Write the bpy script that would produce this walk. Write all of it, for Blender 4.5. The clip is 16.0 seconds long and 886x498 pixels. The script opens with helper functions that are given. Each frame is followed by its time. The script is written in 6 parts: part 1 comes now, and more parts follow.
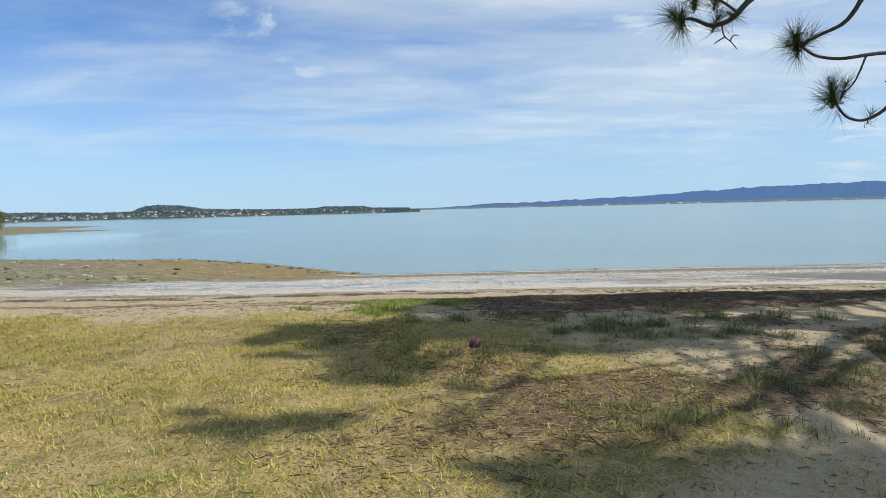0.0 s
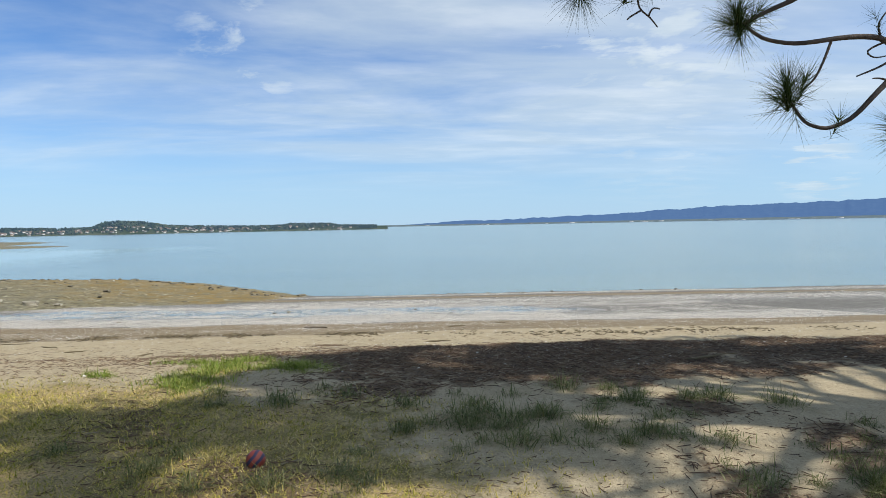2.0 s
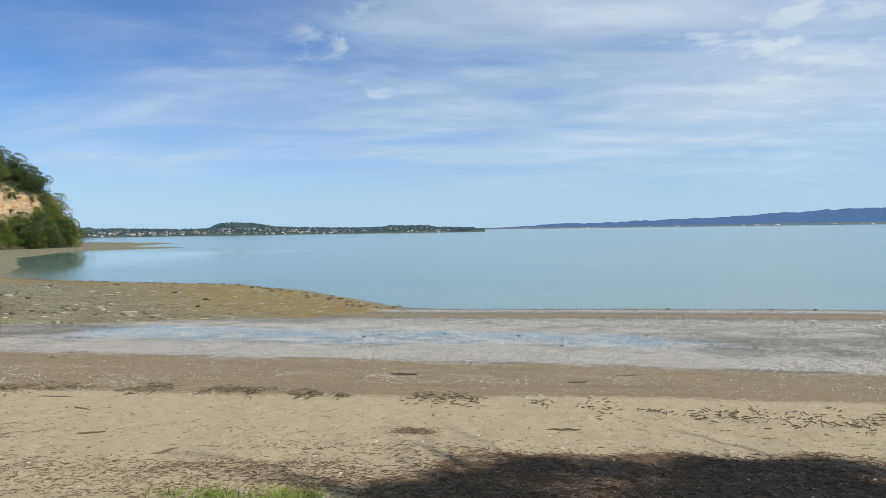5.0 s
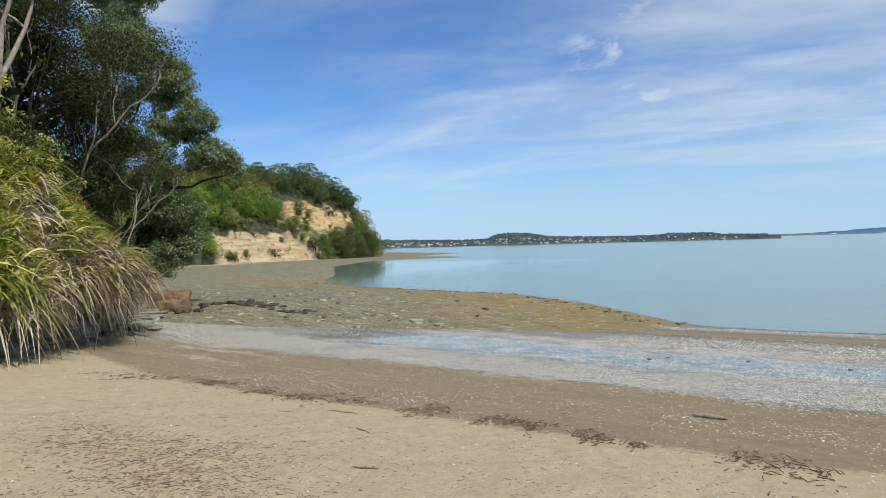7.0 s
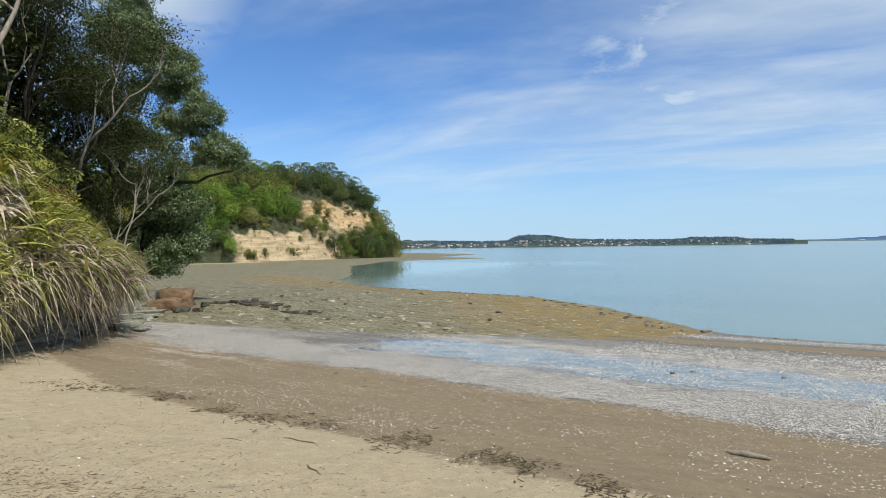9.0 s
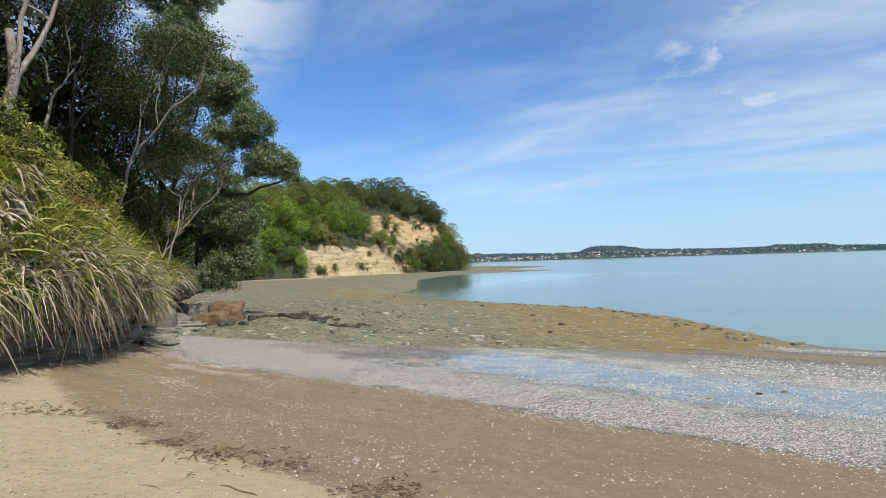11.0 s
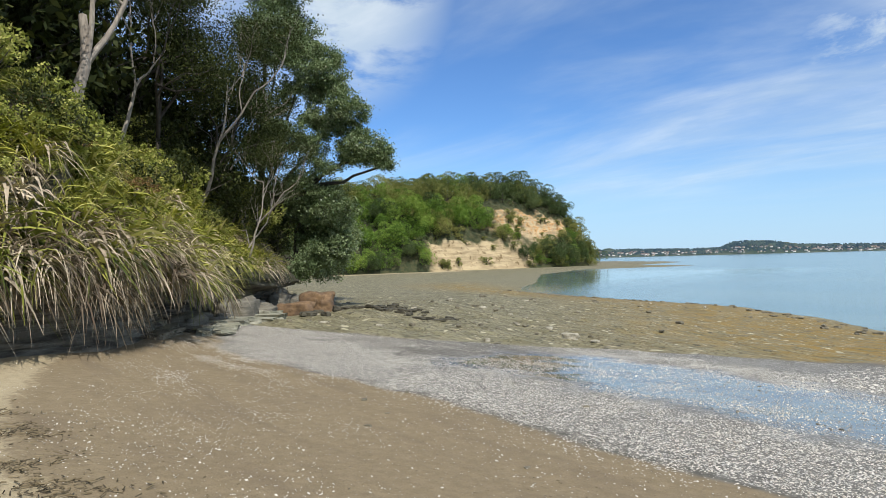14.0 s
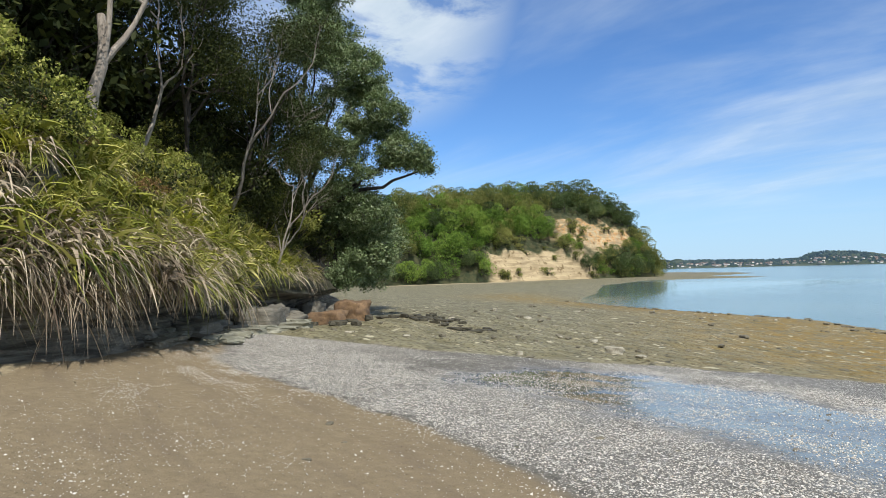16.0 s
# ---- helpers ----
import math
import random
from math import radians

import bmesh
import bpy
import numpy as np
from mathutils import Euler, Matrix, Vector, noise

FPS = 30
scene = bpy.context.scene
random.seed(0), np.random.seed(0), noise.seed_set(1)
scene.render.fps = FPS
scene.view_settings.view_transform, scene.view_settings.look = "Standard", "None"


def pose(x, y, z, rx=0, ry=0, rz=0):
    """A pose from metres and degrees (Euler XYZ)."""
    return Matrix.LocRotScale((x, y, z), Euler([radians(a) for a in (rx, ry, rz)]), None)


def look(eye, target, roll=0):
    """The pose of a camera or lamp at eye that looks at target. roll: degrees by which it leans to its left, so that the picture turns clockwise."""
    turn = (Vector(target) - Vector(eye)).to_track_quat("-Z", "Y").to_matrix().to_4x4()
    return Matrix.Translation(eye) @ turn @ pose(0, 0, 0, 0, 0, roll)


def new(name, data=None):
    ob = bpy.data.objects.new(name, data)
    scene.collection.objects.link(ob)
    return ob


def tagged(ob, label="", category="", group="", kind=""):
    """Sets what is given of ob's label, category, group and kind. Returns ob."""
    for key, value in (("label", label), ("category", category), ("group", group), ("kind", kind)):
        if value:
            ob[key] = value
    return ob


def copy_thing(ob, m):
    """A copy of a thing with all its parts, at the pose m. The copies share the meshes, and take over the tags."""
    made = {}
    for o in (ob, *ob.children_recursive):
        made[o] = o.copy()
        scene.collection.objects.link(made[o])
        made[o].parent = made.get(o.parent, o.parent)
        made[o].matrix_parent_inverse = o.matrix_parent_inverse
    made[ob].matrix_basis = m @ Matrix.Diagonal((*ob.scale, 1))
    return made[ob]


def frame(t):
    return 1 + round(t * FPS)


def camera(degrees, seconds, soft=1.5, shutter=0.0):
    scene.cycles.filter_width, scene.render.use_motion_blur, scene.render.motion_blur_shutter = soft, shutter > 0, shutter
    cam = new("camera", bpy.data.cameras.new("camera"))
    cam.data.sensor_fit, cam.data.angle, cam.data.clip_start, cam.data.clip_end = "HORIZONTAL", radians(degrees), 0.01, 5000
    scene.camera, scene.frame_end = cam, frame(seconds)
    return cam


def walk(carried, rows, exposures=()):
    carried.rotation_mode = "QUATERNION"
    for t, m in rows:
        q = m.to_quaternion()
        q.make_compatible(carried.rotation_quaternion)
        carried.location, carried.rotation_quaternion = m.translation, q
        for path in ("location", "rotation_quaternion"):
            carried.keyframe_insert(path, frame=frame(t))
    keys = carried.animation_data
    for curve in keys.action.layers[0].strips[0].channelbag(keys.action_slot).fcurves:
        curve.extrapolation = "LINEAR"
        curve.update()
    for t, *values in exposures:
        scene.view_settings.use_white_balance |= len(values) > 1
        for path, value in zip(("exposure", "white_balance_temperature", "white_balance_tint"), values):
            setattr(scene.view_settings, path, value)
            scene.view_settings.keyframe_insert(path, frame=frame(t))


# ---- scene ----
cam = camera(69.2, 16.0, soft=0.55)
EXPOSURES = [(0.0, -0.08), (3.0, -0.06), (5.5, -0.20), (7.0, -0.12), (8.0, -0.10), (10.5, -0.04), (16.0, 0.02)]
PATH = [
    (0, (-0.036, 0.138, 4.938), (-0.039, 2.134, 4.812), -1.4),
    (0.5, (0.35, 0.493, 4.911), (0.39, 2.489, 4.792), -1.6),
    (1, (0.745, 1.08, 4.878), (0.81, 3.076, 4.763), -1.4),
    (1.5, (1.076, 1.721, 4.935), (1.152, 3.717, 4.837), -1.2),
    (2, (1.232, 2.226, 5.074), (1.329, 4.222, 4.999), -1.1),
    (2.5, (1.398, 2.835, 5.244), (1.504, 4.831, 5.176), -1.1),
    (3, (1.318, 3.455, 5.369), (1.476, 5.447, 5.276), -1.3),
    (3.2, (1.279, 3.675, 5.399), (1.41, 5.67, 5.339), -1.1),
    (5.3, (0.913, 5.211, 5.566), (0.535, 7.174, 5.507), -1.0),
    (5.5, (0.826, 5.349, 5.579), (0.298, 7.277, 5.536), -1.2),
    (6, (0.593, 5.64, 5.665), (-0.234, 7.461, 5.617), -1.3),
    (6.5, (0.542, 5.959, 5.628), (-0.437, 7.703, 5.614), -1.6),
    (7, (0.409, 6.342, 5.638), (-0.587, 8.076, 5.621), -1.5),
    (7.5, (0.237, 6.767, 5.63), (-0.761, 8.5, 5.609), -1.6),
    (8, (0.18, 7.15, 5.592), (-0.823, 8.88, 5.604), -1.6),
    (8.2, (0.139, 7.329, 5.605), (-0.871, 9.056, 5.602), -1.3),
    (10.3, (-0.349, 9.64, 5.407), (-1.5, 11.275, 5.44), -1.5),
    (10.5, (-0.409, 9.898, 5.377), (-1.586, 11.514, 5.42), -1.5),
    (11, (-0.536, 10.52, 5.216), (-1.765, 12.098, 5.251), -1.8),
    (11.5, (-0.692, 11.024, 5.193), (-2.001, 12.536, 5.233), -1.7),
    (12, (-0.864, 11.583, 5.17), (-2.244, 13.03, 5.178), -1.6),
    (12.5, (-0.925, 12.119, 5.106), (-2.339, 13.534, 5.093), -1.8),
    (13, (-0.869, 12.664, 4.991), (-2.338, 14.02, 5.036), -1.6),
    (13.5, (-0.977, 13.278, 4.893), (-2.456, 14.624, 4.901), -1.8),
    (14, (-1.047, 13.922, 4.858), (-2.565, 15.224, 4.89), -1.6),
    (14.5, (-1.235, 14.586, 4.865), (-2.729, 15.916, 4.845), -1.8),
    (15, (-1.338, 15.106, 4.802), (-2.879, 16.381, 4.824), -1.5),
    (15.5, (-1.498, 15.611, 4.686), (-3.063, 16.855, 4.712), -1.8),
    (16, (-1.716, 16.112, 4.636), (-3.353, 17.259, 4.707), -1.5),
]
walk(cam, [(t, look(e, g, r)) for t, e, g, r in PATH], EXPOSURES)

# ---- world and sun ----
SUN = Vector((0.62, -0.20, 0.80)).normalized()          # towards the sun
sun = new("sun", bpy.data.lights.new("sun", "SUN"))
sun.data.energy, sun.data.angle, sun.data.color = 4.7, radians(0.53), (1.0, 0.955, 0.88)
sun.matrix_world = look(SUN * 50, (0, 0, 0))


class Nodes:
    """Short hand for node trees."""

    def __init__(self, tree):
        self.t = tree
        tree.nodes.clear()

    def n(self, kind, ins=None, **props):
        node = self.t.nodes.new(kind)
        for k, v in props.items():
            setattr(node, k, v)
        for k, v in (ins or {}).items():
            if hasattr(v, "is_output"):
                self.t.links.new(v, node.inputs[k])
            else:
                node.inputs[k].default_value = v
        return node

    def math(self, op, a, b=0.0, clamp=False):
        return self.n("ShaderNodeMath", {0: a, 1: b}, operation=op, use_clamp=clamp).outputs[0]

    def mix(self, f, a, b, blend="MIX"):
        node = self.n("ShaderNodeMix", None, data_type="RGBA", blend_type=blend)
        for k, v in ((0, f), (6, a), (7, b)):
            if hasattr(v, "is_output"):
                self.t.links.new(v, node.inputs[k])
            else:
                node.inputs[k].default_value = v if k == 0 else (*v[:3], 1)
        return node.outputs[2]

    def noise(self, vec, scale, detail=4, rough=0.55, lac=2.0, dist=0.0):
        ins = {"Scale": scale, "Detail": detail, "Roughness": rough, "Lacunarity": lac, "Distortion": dist}
        if vec is not None:
            ins["Vector"] = vec
        return self.n("ShaderNodeTexNoise", ins).outputs[0]

    def ramp(self, f, lo, hi, a=0.0, b=1.0):
        return self.n("ShaderNodeMapRange", {0: f, 1: lo, 2: hi, 3: a, 4: b}, interpolation_type="SMOOTHSTEP").outputs[0]

    def colors(self, f, stops):
        node = self.n("ShaderNodeValToRGB", {0: f})
        el = node.color_ramp.elements
        while len(el) < len(stops):
            el.new(0.5)
        for e, (p, c) in zip(el, stops):
            e.position, e.color = p, (*c, 1)
        return node.outputs[0]

    def attr(self, name):
        return self.n("ShaderNodeAttribute", None, attribute_name=name).outputs["Fac"]


world = bpy.data.worlds.new("world")
scene.world = world
world.use_nodes = True
N = Nodes(world.node_tree)
sky = N.n("ShaderNodeTexSky", None, sky_type="NISHITA", sun_disc=False, sun_elevation=math.asin(SUN.z),
          sun_rotation=math.atan2(SUN.x, SUN.y), air_density=1.0, dust_density=0.1, ozone_density=2.5, altitude=0.0)
coord = N.n("ShaderNodeTexCoord").outputs["Generated"]
xyz = N.n("ShaderNodeSeparateXYZ", {0: coord})
up = N.math("MAXIMUM", xyz.outputs[2], 0.0)
lift = N.math("ADD", up, 0.10)
flat = N.n("ShaderNodeCombineXYZ", {0: N.math("DIVIDE", xyz.outputs[0], lift), 1: N.math("DIVIDE", xyz.outputs[1], lift), 2: 0.0}).outputs[0]


def lobe(az, el, tight):
    """A soft round patch of the sky round a direction."""
    a, b = radians(az), radians(el)
    d = (math.sin(a) * math.cos(b), math.cos(a) * math.cos(b), math.sin(b))
    dot = N.n("ShaderNodeVectorMath", {0: coord, 1: d}, operation="DOT_PRODUCT").outputs["Value"]
    return N.ramp(dot, math.cos(radians(tight)), 1.0)


# thin high veil, more of it to the east, streaked
streak = N.n("ShaderNodeMapping", {"Vector": flat, "Rotation": (0, 0, 0.16), "Scale": (0.6, 1.25, 1)}).outputs[0]
veil = N.noise(streak, 0.7, 8, 0.56, dist=0.4)
east = N.ramp(xyz.outputs[0], -0.75, 0.45)
veil = N.ramp(N.math("ADD", veil, N.math("MULTIPLY", east, 0.24)), 0.40, 0.88)
low = N.ramp(up, 0.02, 0.16)
veil = N.math("MULTIPLY", N.math("MULTIPLY", veil, low), 0.8)
puff = N.noise(flat, 2.6, 8, 0.6, dist=0.3)
bank_ne = N.math("MULTIPLY", lobe(22, 17, 17), N.ramp(puff, 0.34, 0.62))
small = N.math("MULTIPLY", lobe(-13, 15, 8), N.ramp(puff, 0.46, 0.66))
lowpuff = N.math("MULTIPLY", lobe(33, 4.5, 4), N.ramp(N.noise(flat, 1.3, 6, 0.6), 0.45, 0.55))
nw = N.math("MULTIPLY", lobe(-60, 24, 13), N.ramp(puff, 0.36, 0.56))
cloud = N.math("MAXIMUM", N.math("MAXIMUM", bank_ne, N.math("MULTIPLY", small, 0.8)), N.math("MAXIMUM", nw, N.math("MULTIPLY", lowpuff, 0.8)))
cover = N.math("MAXIMUM", veil, N.math("MULTIPLY", cloud, 0.85))
grey = N.noise(streak, 2.3, 5, 0.6)
white = N.mix(N.ramp(grey, 0.4, 0.7), (6.3, 7.4, 8.2), (8.1, 8.9, 9.3))
blue = N.mix(N.ramp(up, 0.72, 0.38, 0.0, 0.9), sky.outputs[0], N.n("ShaderNodeVectorMath", {0: sky.outputs[0], 1: (0.66, 1.0, 1.42)}, operation="MULTIPLY").outputs[0])
blue = N.mix(N.math("MULTIPLY", N.ramp(up, 0.20, 0.0), 0.75), blue, (4.5, 6.6, 9.0))
skycol = N.mix(cover, blue, white)
N.n("ShaderNodeOutputWorld", {0: N.n("ShaderNodeBackground", {0: skycol, 1: 0.106}).outputs[0]})


# ---- materials ----
def material(name):
    m = bpy.data.materials.new(name)
    m.use_nodes = True
    return m, Nodes(m.node_tree)


def finish(k, color, rough, bump=None, strength=0.3, distance=0.02, **more):
    ins = {"Base Color": color, "Roughness": rough}
    if bump is not None:
        ins["Normal"] = k.n("ShaderNodeBump", {"Strength": strength, "Distance": distance, "Height": bump}).outputs[0]
    ins.update(more)
    b = k.n("ShaderNodeBsdfPrincipled", ins)
    k.n("ShaderNodeOutputMaterial", {0: b.outputs[0]})
    return b


def place_of(k):
    return k.n("ShaderNodeNewGeometry").outputs["Position"]


def leafy(name, stops, rough=0.5, through_light=0.35, by_plant=0.0):
    """Leaves: each one takes a colour of its own and lets some light through."""
    m, k = material(name)
    g = k.n("ShaderNodeNewGeometry")
    big = k.noise(g.outputs["Position"], 0.7, 2)
    own = k.math("MULTIPLY", k.math("SUBTRACT", k.n("ShaderNodeObjectInfo").outputs["Random"], 0.5), by_plant)
    f = k.math("ADD", k.math("MULTIPLY", g.outputs["Random Per Island"], 0.7), k.math("ADD", own, k.math("MULTIPLY", k.math("SUBTRACT", big, 0.35), 0.8)), True)
    c = k.colors(f, stops)
    b = k.n("ShaderNodeBsdfPrincipled", {"Base Color": c, "Roughness": rough, "Specular IOR Level": 0.3 if rough < 0.4 else 0.12})
    tr = k.n("ShaderNodeBsdfTranslucent", {"Color": k.mix(0.5, c, (0.16, 0.22, 0.03))})
    k.n("ShaderNodeOutputMaterial", {0: k.n("ShaderNodeMixShader", {0: through_light, 1: b.outputs[0], 2: tr.outputs[0]}).outputs[0]})
    return m


def rocky(name, a, b, scale, rough=0.85, layered=0.0):
    m, k = material(name)
    p = place_of(k)
    if layered:
        p = k.n("ShaderNodeMapping", {"Vector": p, "Scale": (1, 1, layered)}).outputs[0]
    n1, n2 = k.noise(p, scale, 6, 0.65), k.noise(p, scale * 7, 5, 0.7)
    c = k.mix(k.ramp(n1, 0.3, 0.7), a, b)
    c = k.mix(k.ramp(n2, 0.45, 0.7), c, [v * 0.55 for v in a])
    finish(k, c, rough, k.math("ADD", n1, k.math("MULTIPLY", n2, 0.5)), 0.8, 0.06)
    return m


def barky(name, a, b):
    m, k = material(name)
    p = k.n("ShaderNodeMapping", {"Vector": place_of(k), "Scale": (1, 1, 0.25)}).outputs[0]
    n1, n2 = k.noise(p, 9, 6, 0.7), k.noise(p, 1.6, 3)
    c = k.mix(k.ramp(n1, 0.35, 0.65), a, b)
    c = k.mix(k.ramp(n2, 0.45, 0.7), c, [0.5 * (u + v) * 0.7 for u, v in zip(a, b)])
    finish(k, c, 0.9, n1, 0.9, 0.03)
    return m


def plain(name, color, rough=0.8, vary=0.25, scale=6.0, metallic=0.0):
    m, k = material(name)
    n1 = k.noise(place_of(k), scale, 5, 0.6)
    r = k.n("ShaderNodeObjectInfo").outputs["Random"]
    c = k.mix(k.ramp(n1, 0.3, 0.75), color, [v * (1 - vary) for v in color])
    c = k.mix(k.math("MULTIPLY", r, 0.35), c, [v * 0.6 for v in color])
    finish(k, c, rough, n1, 0.3, 0.01, Metallic=metallic)
    return m


def by_island(name, stops, rough=0.8):
    m, k = material(name)
    g = k.n("ShaderNodeNewGeometry")
    c = k.colors(g.outputs["Random Per Island"], stops)
    c = k.mix(k.math("MULTIPLY", k.noise(g.outputs["Position"], 30, 3), 0.4), c, (0.08, 0.07, 0.05))
    finish(k, c, rough)
    return m


GRASS = leafy("grass_blades", [(0, (0.12, 0.14, 0.022)), (0.35, (0.32, 0.30, 0.05)), (0.65, (0.58, 0.45, 0.12)), (1, (0.80, 0.64, 0.32))], 0.6, 0.15)
GREEN_GRASS = leafy("green_grass", [(0, (0.08, 0.13, 0.02)), (0.5, (0.24, 0.31, 0.05)), (1, (0.52, 0.48, 0.17))], 0.55, 0.25)
DARK_GRASS = leafy("dark_tuft_grass", [(0, (0.06, 0.08, 0.03)), (0.5, (0.17, 0.19, 0.08)), (1, (0.42, 0.37, 0.20))], 0.6, 0.25)
FLAX = leafy("flax_blades", [(0, (0.05, 0.07, 0.015)), (0.35, (0.19, 0.21, 0.04)), (0.7, (0.44, 0.42, 0.10)), (1, (0.74, 0.64, 0.35))], 0.4, 0.2, 0.4)
DRY_FLAX = leafy("dry_flax_blades", [(0, (0.10, 0.072, 0.05)), (0.35, (0.31, 0.25, 0.18)), (0.75, (0.62, 0.52, 0.39)), (1, (0.38, 0.33, 0.14))], 0.6, 0.12, 0.5)
YELLOW_FLAX = leafy("yellow_flax_blades", [(0, (0.12, 0.14, 0.015)), (0.5, (0.36, 0.36, 0.05)), (1, (0.62, 0.55, 0.17))], 0.4, 0.25, 0.35)
POHUTUKAWA = leafy("broad_leaves", [(0, (0.045, 0.075, 0.03)), (0.5, (0.16, 0.22, 0.095)), (1, (0.38, 0.44, 0.25))], 0.36, 0.2)
MANUKA = leafy("fine_dark_leaves", [(0, (0.016, 0.022, 0.008)), (0.6, (0.040, 0.052, 0.017)), (1, (0.13, 0.14, 0.04))], 0.6, 0.08, 0.25)
SHRUB = leafy("shrub_leaves", [(0, (0.09, 0.12, 0.022)), (0.5, (0.34, 0.37, 0.08)), (1, (0.58, 0.54, 0.20))], 0.55, 0.3, 0.3)
RUST_SHRUB = leafy("rust_shrub_leaves", [(0, (0.10, 0.06, 0.03)), (0.5, (0.24, 0.13, 0.06)), (1, (0.34, 0.24, 0.12))], 0.6, 0.25)
FOREST_A = leafy("forest_leaves_bright", [(0, (0.06, 0.12, 0.02)), (0.5, (0.16, 0.27, 0.045)), (1, (0.32, 0.42, 0.085))], 0.5, 0.25, 0.6)
FOREST_B = leafy("forest_leaves_dark", [(0, (0.035, 0.058, 0.025)), (0.5, (0.085, 0.125, 0.05)), (1, (0.18, 0.22, 0.09))], 0.5, 0.25, 0.5)
FOREST_C = leafy("forest_leaves_olive", [(0, (0.085, 0.10, 0.032)), (0.5, (0.19, 0.21, 0.06)), (1, (0.36, 0.33, 0.11))], 0.55, 0.25, 0.6)
NEEDLES = leafy("pine_needles", [(0, (0.025, 0.045, 0.015)), (0.6, (0.06, 0.09, 0.03)), (1, (0.12, 0.13, 0.05))], 0.45, 0.15)
PINE_BARK = barky("pine_bark", (0.045, 0.035, 0.03), (0.11, 0.085, 0.07))
PALE_BARK = barky("pale_bark", (0.20, 0.17, 0.14), (0.36, 0.32, 0.27))
DARK_BARK = barky("dark_bark", (0.035, 0.03, 0.024), (0.085, 0.072, 0.06))
SANDSTONE = rocky("grey_sandstone", (0.19, 0.17, 0.13), (0.09, 0.08, 0.06), 1.2, layered=5)
GREEN_STONE = rocky("weathered_slab", (0.33, 0.32, 0.25), (0.17, 0.17, 0.12), 1.6, layered=3)
RUST_ROCK = rocky("rust_boulder", (0.25, 0.155, 0.08), (0.10, 0.065, 0.042), 1.8)
DARK_ROCK = rocky("weedy_dark_stone", (0.10, 0.09, 0.06), (0.035, 0.032, 0.024), 3)
OUTCROP = rocky("pale_grey_outcrop", (0.23, 0.21, 0.165), (0.085, 0.077, 0.06), 1.3, layered=6)
SHELF_ROCK = rocky("shelf_stone", (0.24, 0.21, 0.15), (0.10, 0.09, 0.065), 3)
PALE_ROCK = rocky("pale_stone", (0.50, 0.46, 0.37), (0.30, 0.27, 0.2), 4)
SHELLS = by_island("shells", [(0, (0.46, 0.39, 0.31)), (0.3, (0.74, 0.69, 0.60)), (0.88, (0.87, 0.83, 0.76)), (1, (0.20, 0.165, 0.13))], 0.5)
WEED = by_island("dried_seaweed", [(0, (0.06, 0.045, 0.025)), (0.5, (0.15, 0.115, 0.06)), (1, (0.27, 0.21, 0.12))], 0.9)
LITTER = by_island("needle_litter", [(0, (0.07, 0.04, 0.025)), (0.5, (0.17, 0.10, 0.06)), (0.85, (0.30, 0.20, 0.12)), (1, (0.45, 0.38, 0.27))], 0.9)
DRIFTWOOD = plain("driftwood", (0.33, 0.28, 0.21), 0.85, 0.4, 20)


